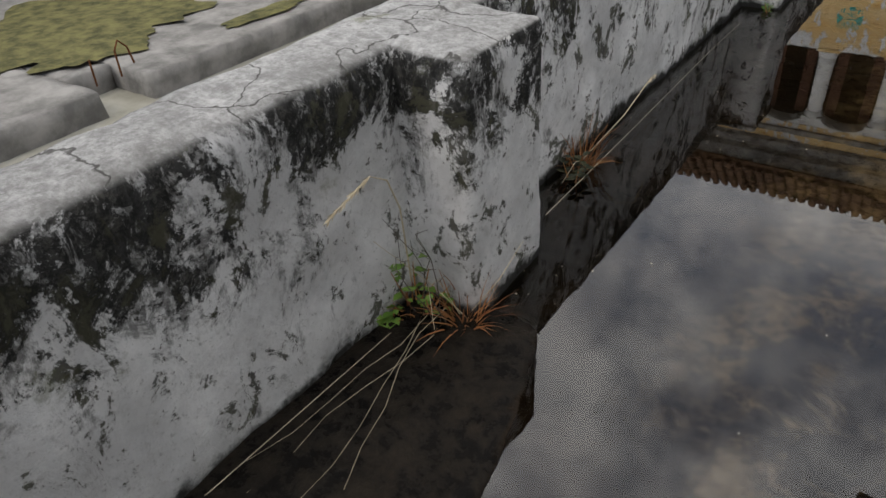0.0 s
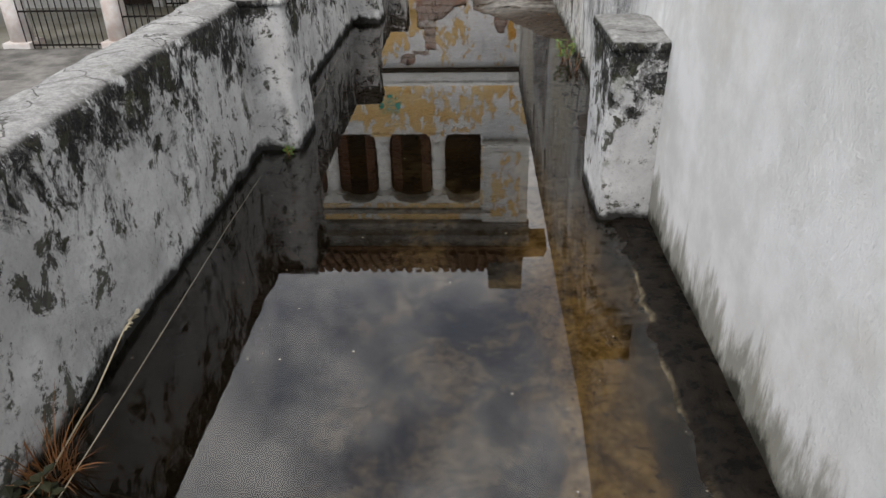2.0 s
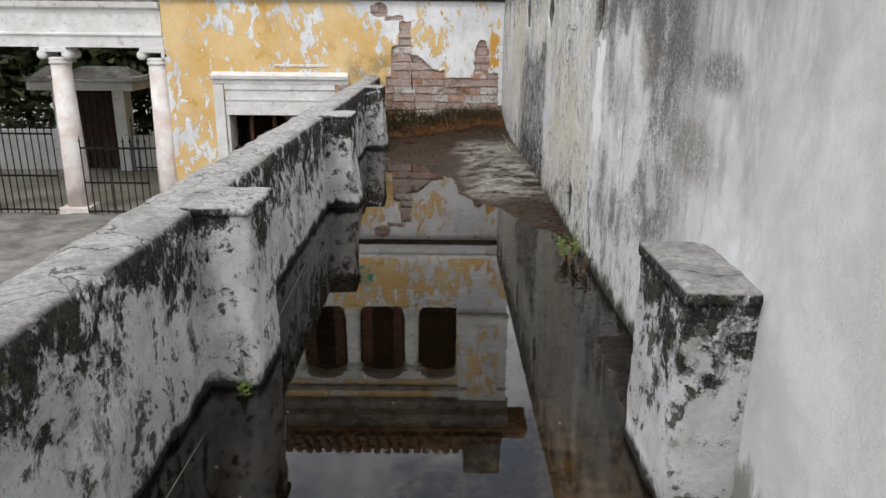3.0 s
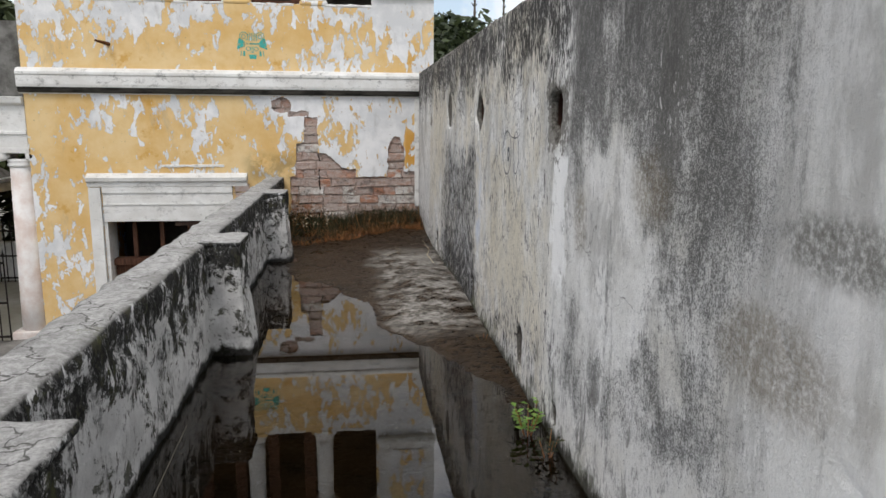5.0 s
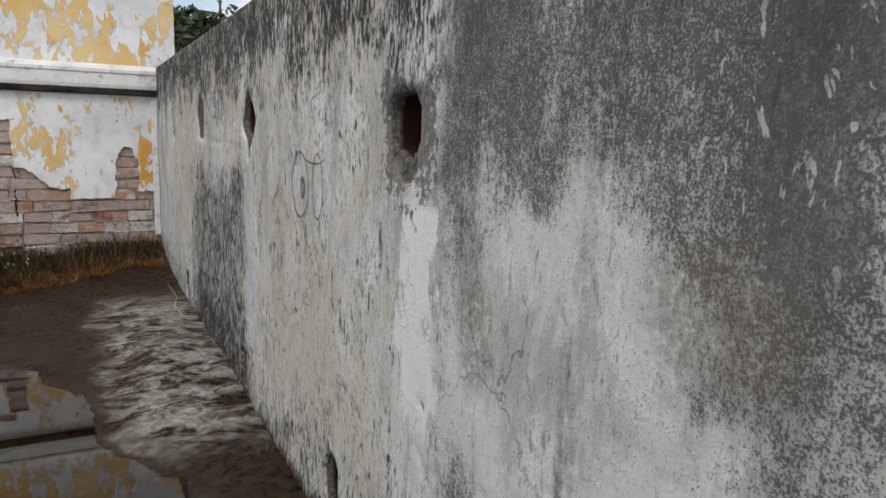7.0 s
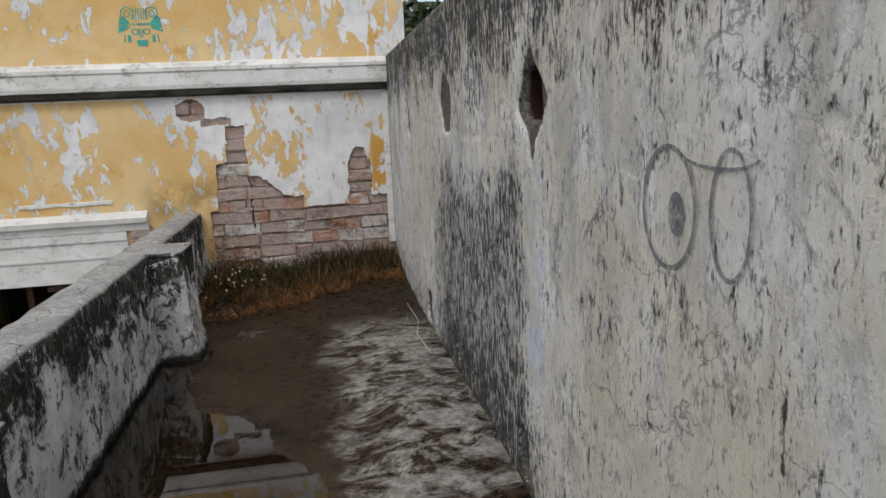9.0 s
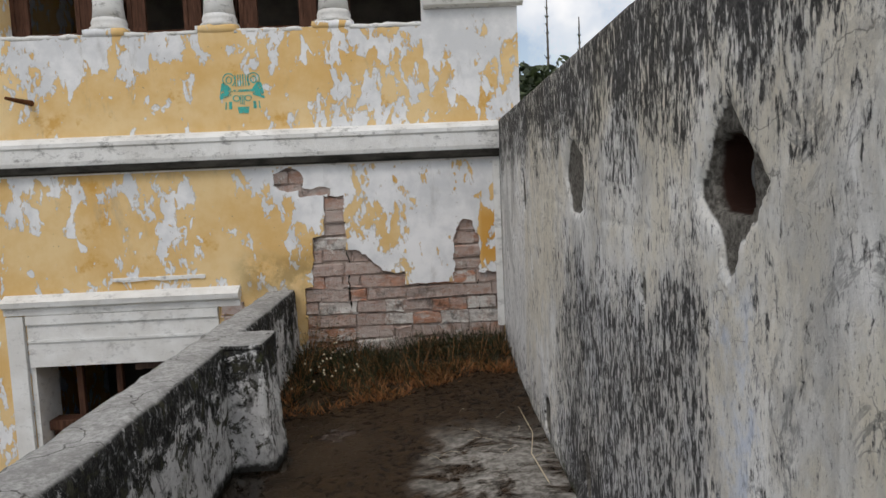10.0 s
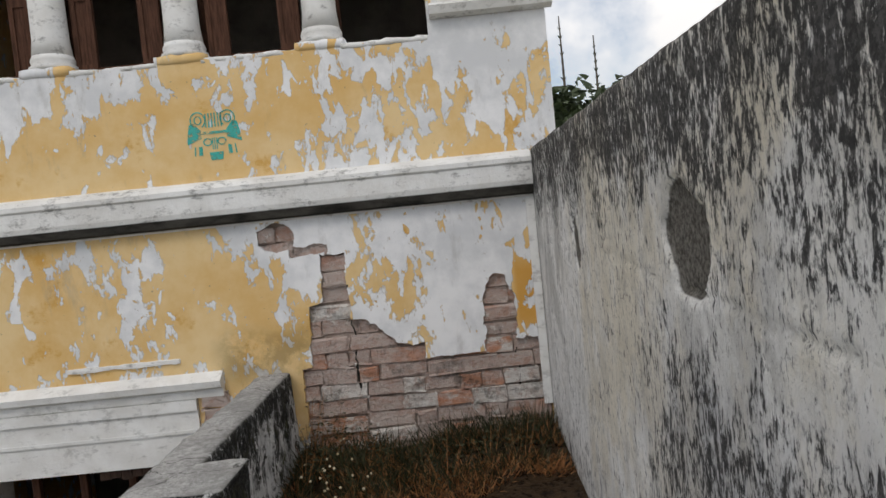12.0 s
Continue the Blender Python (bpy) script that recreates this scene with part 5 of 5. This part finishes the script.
    for _ in range(420):
        x, y = random.uniform(-0.78, 1.0), random.uniform(0.2, 9.0)
        if noise.noise((x * 2, y * 1.2, 6.0)) < -0.1 or (-0.2 < x < 0.6 and random.random() < 0.75):
            continue
        s, a = random.uniform(0.0015, 0.004), random.uniform(0, 6.28)
        sp.faces.new([sp.verts.new((x + s * math.cos(a + t) * (1.6 if i % 2 else 1), y + s * math.sin(a + t), 0.0035 + 0.002 * (i % 2))) for i, t in enumerate((0, 1.57, 3.14, 4.71))])
    tagged(part("floating_litter", sp, M_STRAW), "pale plant specks floating on the water", "litter", kind="stuff")
    mk = bmesh.new()
    for _ in range(900):
        x, y = random.uniform(0.98, 1.17), random.uniform(1.0, 6.5)
        s = random.uniform(0.006, 0.02)
        bmesh.ops.create_icosphere(mk, subdivisions=1, radius=s, matrix=Matrix.Translation((x, y, -0.006)) @ Matrix.Diagonal((1.4, 1.4, 0.5, 1)))
    tagged(part("muck", mk, M_MUCK), "black rotting muck along the feet of the walls", "muck", kind="stuff")
    lf = bmesh.new()
    flat = [(0, 0), (0.02, 0.014), (0.045, 0.004), (0.02, -0.012)]
    lf.faces.new([lf.verts.new((1.08 + a, 2.75 + b, 0.014 + 0.3 * a)) for a, b in flat])
    tagged(part("fallen_leaf", lf, M_RUSSET), "small orange fallen leaf on the muck", "leaf")


M_MUCK = plain("black_muck", (0.008, 0.008, 0.007), (0.03, 0.027, 0.02), 0.5, 20, 0.004)
terrace_plants()


# ---- yard, porch, street ----
def fence_panel(x0, x1, y, z0, z1, name, label, posts=True):
    f = tagged(new(name), label, "fence", "iron railings")
    for z in (z0 + 0.08, z0 + (z1 - z0) * 0.42, z1 - 0.22):
        part("rail", boxed(x0, x1, y - 0.012, y + 0.012, z - 0.015, z + 0.015), M_IRON, f)
    n = max(2, round((x1 - x0) / 0.125))
    for k in range(n + 1):
        x = x0 + (x1 - x0) * k / n
        bm = tube(bmesh.new(), [(x, y, z0), (x, y, z1 - 0.08), (x, y, z1)], [0.011, 0.011, 0.002], 6)
        box(bm, x - 0.018, x + 0.018, y - 0.018, y + 0.018, z1 - 0.11, z1 - 0.09)
        part("bar", bm, M_IRON, f)
    return f


def porch():
    z0 = GROUND
    beam = tagged(part("porch_beam", slab_with_holes(-12.0, -4.345, HOUSE_Y + 0.02, HOUSE_Y + 0.5, 1.22, 1.88, []), M_TRIM), "white porch beam with mouldings", "beam", kind="structure")
    part("fillet", moulding(-12.0, -4.345, HOUSE_Y + 0.02, ((0.0, 1.40), (0.03, 1.41), (0.03, 1.44), (0.0, 1.45))), M_TRIM, beam)
    part("crown", moulding(-12.0, -4.345, HOUSE_Y + 0.02, ((0.0, 1.80), (0.08, 1.84), (0.1, 1.92), (0.0, 1.93))), M_TRIM_DIRTY, beam)
    tagged(part("balcony_parapet", slab_with_holes(-12.0, -4.345, HOUSE_Y + 0.06, HOUSE_Y + 0.3, 1.935, 2.95, []), M_DIRTY_CONCRETE), "blackened concrete balcony parapet above the porch", "parapet", kind="structure")
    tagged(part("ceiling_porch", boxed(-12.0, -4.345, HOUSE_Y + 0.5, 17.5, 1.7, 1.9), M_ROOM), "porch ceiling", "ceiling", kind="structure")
    for x in (-8.0, -6.15, -4.52):
        c = tagged(new("porch_column"), "white round porch column with a scrolled capital and worn pink base", "column", "porch columns")
        y = HOUSE_Y + 0.2
        part("shaft", turned(bmesh.new(), x, y, [(0.205, z0 + 0.14), (0.2, z0 + 0.6), (0.16, 0.95)]), M_COLUMN, c, smooth=True)
        part("base", boxed(x - 0.26, x + 0.26, y - 0.26, y + 0.26, z0 - 0.02, z0 + 0.14, bevel=0.02), M_COLUMN, c)
        part("collar", turned(bmesh.new(), x, y, [(0.16, 0.94), (0.185, 0.96), (0.185, 0.99), (0.165, 1.0), (0.19, 1.03), (0.17, 1.06)]), M_TRIM, c, smooth=True)
        cap = part("capital", boxed(x - 0.22, x + 0.22, y - 0.2, y + 0.2, 1.14, 1.218, bevel=0.012), M_TRIM, c)
        for s in (-1, 1):
            bm = turned(bmesh.new(), 0, 0, [(0.03, -0.2), (0.075, -0.19), (0.06, 0.0), (0.075, 0.19), (0.03, 0.2)], 12)
            bmesh.ops.transform(bm, matrix=Matrix.Translation((x + s * 0.2, y, 1.1)) @ Matrix.Rotation(math.pi / 2, 4, "X"), verts=bm.verts)
            part("scroll", bm, M_TRIM, cap, smooth=True)
    fence_panel(-7.85, -6.4, HOUSE_Y + 0.05, z0, 0.02, "railing", "black wrought iron railing between porch columns")
    fence_panel(-5.9, -5.45, HOUSE_Y - 0.05, z0, -0.2, "iron_gate", "black wrought iron gate leaf, closed")
    fence_panel(-5.42, -4.8, HOUSE_Y - 0.05, z0, -0.2, "iron_gate", "black wrought iron gate leaf, closed")
    # the street gate with its small roof
    g = tagged(new("street_gate"), "dark wooden double gate between white posts under a small roof", "gate")
    y = 18.6
    for x in (-8.36, -7.02):
        part("post", boxed(x - 0.13, x + 0.13, y - 0.2, y + 0.2, GROUND, 0.22, bevel=0.015), M_TRIM, g)
    for k in range(7):
        x = -8.16 + k * 0.164
        part("board", boxed(x - 0.075, x + 0.075, y - 0.03, y + 0.03, GROUND + 0.05, 0.14, bevel=0.006), M_DARKWOOD, g)
    part("fascia", boxed(-8.85, -6.55, y - 0.5, y + 0.5, 0.22, 0.40, bevel=0.01), M_TRIM, g, "white fascia board")
    bm = bmesh.new()
    a = [bm.verts.new(p) for p in ((-8.9, y - 0.55, 0.41), (-6.5, y - 0.55, 0.41), (-6.8, y, 0.72), (-8.6, y, 0.72), (-8.9, y + 0.55, 0.41), (-6.5, y + 0.55, 0.41))]
    for q in ((0, 1, 2, 3), (3, 2, 5, 4), (0, 3, 4), (1, 5, 2), (1, 0, 4, 5)):
        bm.faces.new([a[i] for i in q])
    part("roof", bm, M_DIRTY_CONCRETE, g)
    tagged(part("wall_street", boxed(-6.86, -4.2, 18.5, 18.7, GROUND, -0.82), M_TRIM), "low white street wall", "wall", kind="structure")
    tagged(part("wall_street_west", boxed(-16.0, -8.5, 18.5, 18.7, GROUND, -0.7), M_TRIM), "low white street wall", "wall", kind="structure")
    fence_panel(-6.8, -4.4, 18.4, GROUND, -0.35, "railing", "black wrought iron railing along the street wall")


def yard():
    # concrete paving beside the terrace with a trench in it
    y = GROUND
    for x0, x1, y0, y1, h in ((-14.0, -1.1, 9.0, 14.3, 0.05), (-13.0, -6.9, -3.0, 4.08, 0.30), (-13.0, -6.86, 4.66, 8.98, 0.30), (-13.0, -7.6, 4.09, 4.65, 0.29)):
        bm = worn_block(x0, x1, y0, y1, y - 0.4, y + h, 0.14, 0.03, 0.035, 3.0, x0 + y0)
        tagged(part("pavement", bm, M_CONCRETE, smooth=True), "pale worn concrete yard paving", "paving", kind="structure")
    for k, yy in enumerate((4.3, 4.62)):
        pts = [(-7.35, yy, GROUND + 0.2), (-7.35, yy + 0.01, GROUND + 0.5), (-7.35, yy + 0.08, GROUND + 0.6), (-7.35, yy + 0.17, GROUND + 0.5), (-7.35, yy + 0.2, GROUND + 0.3)]
        tagged(part("rebar", tube(bmesh.new(), pts[: 5 if k else 2], 0.012, 6), M_RUST), "bent rusty reinforcing bar standing in broken concrete", "rebar", "rebars")
    # moss on the paving
    random.seed(77)
    for cx, cy, rx, ry, s in ((-9.6, 5.2, 1.5, 1.7, 1), (-8.3, 4.9, 0.6, 0.8, 2), (-7.35, 6.9, 0.2, 0.7, 3), (-11.5, 7.5, 1.2, 1.6, 4)):
        bm = bmesh.new()
        c = bm.verts.new((cx, cy, GROUND + 0.335))
        rim = []
        for k in range(48):
            a = 2 * math.pi * k / 48
            r = 1 + 0.45 * noise.noise((math.cos(a) * 2, math.sin(a) * 2, s)) + 0.2 * noise.noise((math.cos(a) * 7, math.sin(a) * 7, s))
            rim.append(bm.verts.new((cx + rx * r * math.cos(a), cy + ry * r * math.sin(a), GROUND + 0.325)))
        for k in range(48):
            bm.faces.new((c, rim[k], rim[(k + 1) % 48]))
        tagged(part("moss_patch", bm, M_MOSS), "yellow-green moss patch on the paving", "moss", "moss patches")
    # low white wing across the yard
    w = tagged(part("wing", yard_wing(), M_TRIM_DIRTY), "long low white wing across the yard with open doorways", "building")
    for yy in (6.6, 10.2):
        part("door_leaf", boxed(-13.9, -13.1, yy + 0.02, yy + 0.07, GROUND + 0.05, 0.5, bevel=0.01), M_DARKWOOD, w, "dark open door leaf")
    part("roof", boxed(-19.0, -12.7, -4.0, 18.4, 1.6, 1.75), M_TILE, w)
    part("back", boxed(-19.0, -18.8, -4.0, 18.4, GROUND, 1.6), M_ROOM, w)


def yard_wing():
    bm = slab_with_holes(-4.0, 18.4, 12.98, 13.3, GROUND, 1.6, [(5.7, 6.6, GROUND, 0.55), (9.3, 10.2, GROUND, 0.55), (12.0, 13.0, -0.6, 0.5)])
    bmesh.ops.transform(bm, matrix=Matrix.Rotation(math.pi / 2, 4, "Z"), verts=bm.verts)
    return bm


def tree(name, x, y, z, height, crown, seed, label):
    random.seed(seed)
    t = tagged(new(name), label, "tree", "trees beyond the house")
    trunk = bmesh.new()
    top = Vector((x + random.uniform(-0.4, 0.4), y, z + height * 0.6))
    tube(trunk, [(x, y, z), (x, y, z + height * 0.3), top], [height * 0.03, height * 0.024, height * 0.012], 8)
    lobes = []
    for k in range(9):
        a = random.uniform(0, 6.28)
        e = top + Vector((math.cos(a), math.sin(a), random.uniform(-0.1, 1.0))) * crown * random.uniform(0.5, 0.95)
        tube(trunk, [Vector((x, y, z + height * random.uniform(0.3, 0.6))), (top + e) / 2, e], [height * 0.012, height * 0.007, 0.01], 5)
        lobes.append((e, crown * random.uniform(0.35, 0.6)))
    part("trunk", trunk, M_BARK, t)
    leaves = bmesh.new()
    for c, r in lobes:
        for _ in range(520):
            d = Vector((random.gauss(0, 1), random.gauss(0, 1), random.gauss(0, 0.8))).normalized() * r * random.uniform(0.45, 1.05)
            blade(leaves, c + d, Vector((random.uniform(-1, 1), random.uniform(-1, 1), random.uniform(-0.6, 0.6))), random.uniform(0.2, 0.42), 0.2)
    part("crown", leaves, M_LEAF, t)


def spire(x, y, z, height, seed):
    """A thin, tiered conifer."""
    random.seed(seed)
    t = tagged(new("conifer"), "thin spiky conifer standing on the hillside", "tree", "conifers")
    bm = tube(bmesh.new(), [(x, y, z), (x, y, z + height)], [0.16, 0.03], 6)
    part("trunk", bm, M_BARK, t)
    br = bmesh.new()
    for k in range(26):
        h = z + height * (0.12 + 0.86 * k / 26)
        for j in range(5):
            a = random.uniform(0, 6.28)
            ln = (1.0 - 0.75 * k / 26) * height * 0.09 * random.uniform(0.5, 1.1)
            blade(br, Vector((x, y, h)), Vector((math.cos(a), math.sin(a), 0.9)), ln * 0.6, 0.1, -0.15)
    tagged(part("branches", br, M_LEAF, t), kind="stuff")


def distance():
    hill = bmesh.new()
    nx, ny = 70, 24
    rows = []
    for j in range(ny + 1):
        row = []
        for i in range(nx + 1):
            x, y = -160 + 320 * i / nx, 50 + 130 * j / ny
            h = 26 * ramp(y, 50, 170) * (0.75 + 0.4 * noise.noise((x * 0.012, y * 0.012, 2.0))) + 1.2 * noise.noise((x * 0.15, y * 0.15, 5.0))
            row.append(hill.verts.new((x, y, GROUND - 0.2 + h)))
        rows.append(row)
    for j in range(ny):
        for i in range(nx):
            hill.faces.new((rows[j][i], rows[j][i + 1], rows[j + 1][i + 1], rows[j + 1][i]))
    tagged(part("backdrop", hill, M_HILL, smooth=True), "dark wooded hillside beyond the house", "hill", kind="structure")
    tree("tree", 4.4, 34.0, GROUND, 8.2, 2.6, 1, "broad dark green tree beyond the high wall")
    tree("tree", 7.2, 38.0, GROUND, 8.4, 2.8, 2, "broad dark green tree beyond the high wall")
    tree("tree", 3.2, 30.0, GROUND, 6.4, 2.2, 3, "broad dark green tree beyond the house")
    spire(7.3, 45.0, GROUND, 12.9, 5)
    spire(9.2, 46.0, GROUND, 12.0, 6)
    tree("tree", 6.3, 35.0, GROUND, 8.0, 2.5, 4, "broad dark green tree beyond the high wall")
    random.seed(90)
    leaves = bmesh.new()
    for _ in range(9000):
        x = random.uniform(-19.0, -3.6)
        top = 1.5 + 0.9 * noise.noise((x * 0.7, 0.0, 3.0)) + 0.5 * noise.noise((x * 2.3, 0.0, 8.0))
        p = Vector((x, random.uniform(19.2, 20.4), GROUND + (top - GROUND) * random.random() ** 0.8))
        blade(leaves, p, Vector((random.uniform(-1, 1), random.uniform(-1, 0.2), random.uniform(-0.5, 0.8))), random.uniform(0.16, 0.36), 0.13)
    tagged(part("hedge", leaves, M_LEAF), "dense dark green foliage behind the street wall", "foliage", kind="stuff")
    for k in range(9):
        tree("bush", -17.0 + 1.6 * k, 20.6 + 0.5 * (k % 3), GROUND, 3.4, 1.7, 60 + k, "dense dark green bush behind the street wall")
    for k, (x, y, h) in enumerate(((-7.2, 22.5, 6.0), (-10.5, 23.5, 6.5), (-13.5, 23.0, 6.0), (-5.6, 24.5, 5.5), (-17.0, 24.0, 6.5))):
        tree("tree", x, y, GROUND, h, 2.3, 20 + k, "dense dark green tree behind the street wall")


M_COLUMN = plain("worn_white_column", (0.62, 0.52, 0.47), (0.8, 0.79, 0.77), 0.85, 3.0, 0.004)
M_MOSS = plain("yellow_green_moss", (0.055, 0.055, 0.028), (0.15, 0.14, 0.06), 0.95, 5.0, 0.01)
porch()
yard()
distance()


def cable():
    pts = [(-8.3 + 4.0 * t, 18.0 - 3.5 * t, 0.52 + 0.35 * t - 0.5 * t * (1 - t)) for t in (0, 0.2, 0.4, 0.6, 0.8, 1.0)]
    tagged(part("cable", tube(bmesh.new(), pts, 0.012, 5), M_TRIM), "pale sagging cable from the gate to the porch", "cable")


cable()
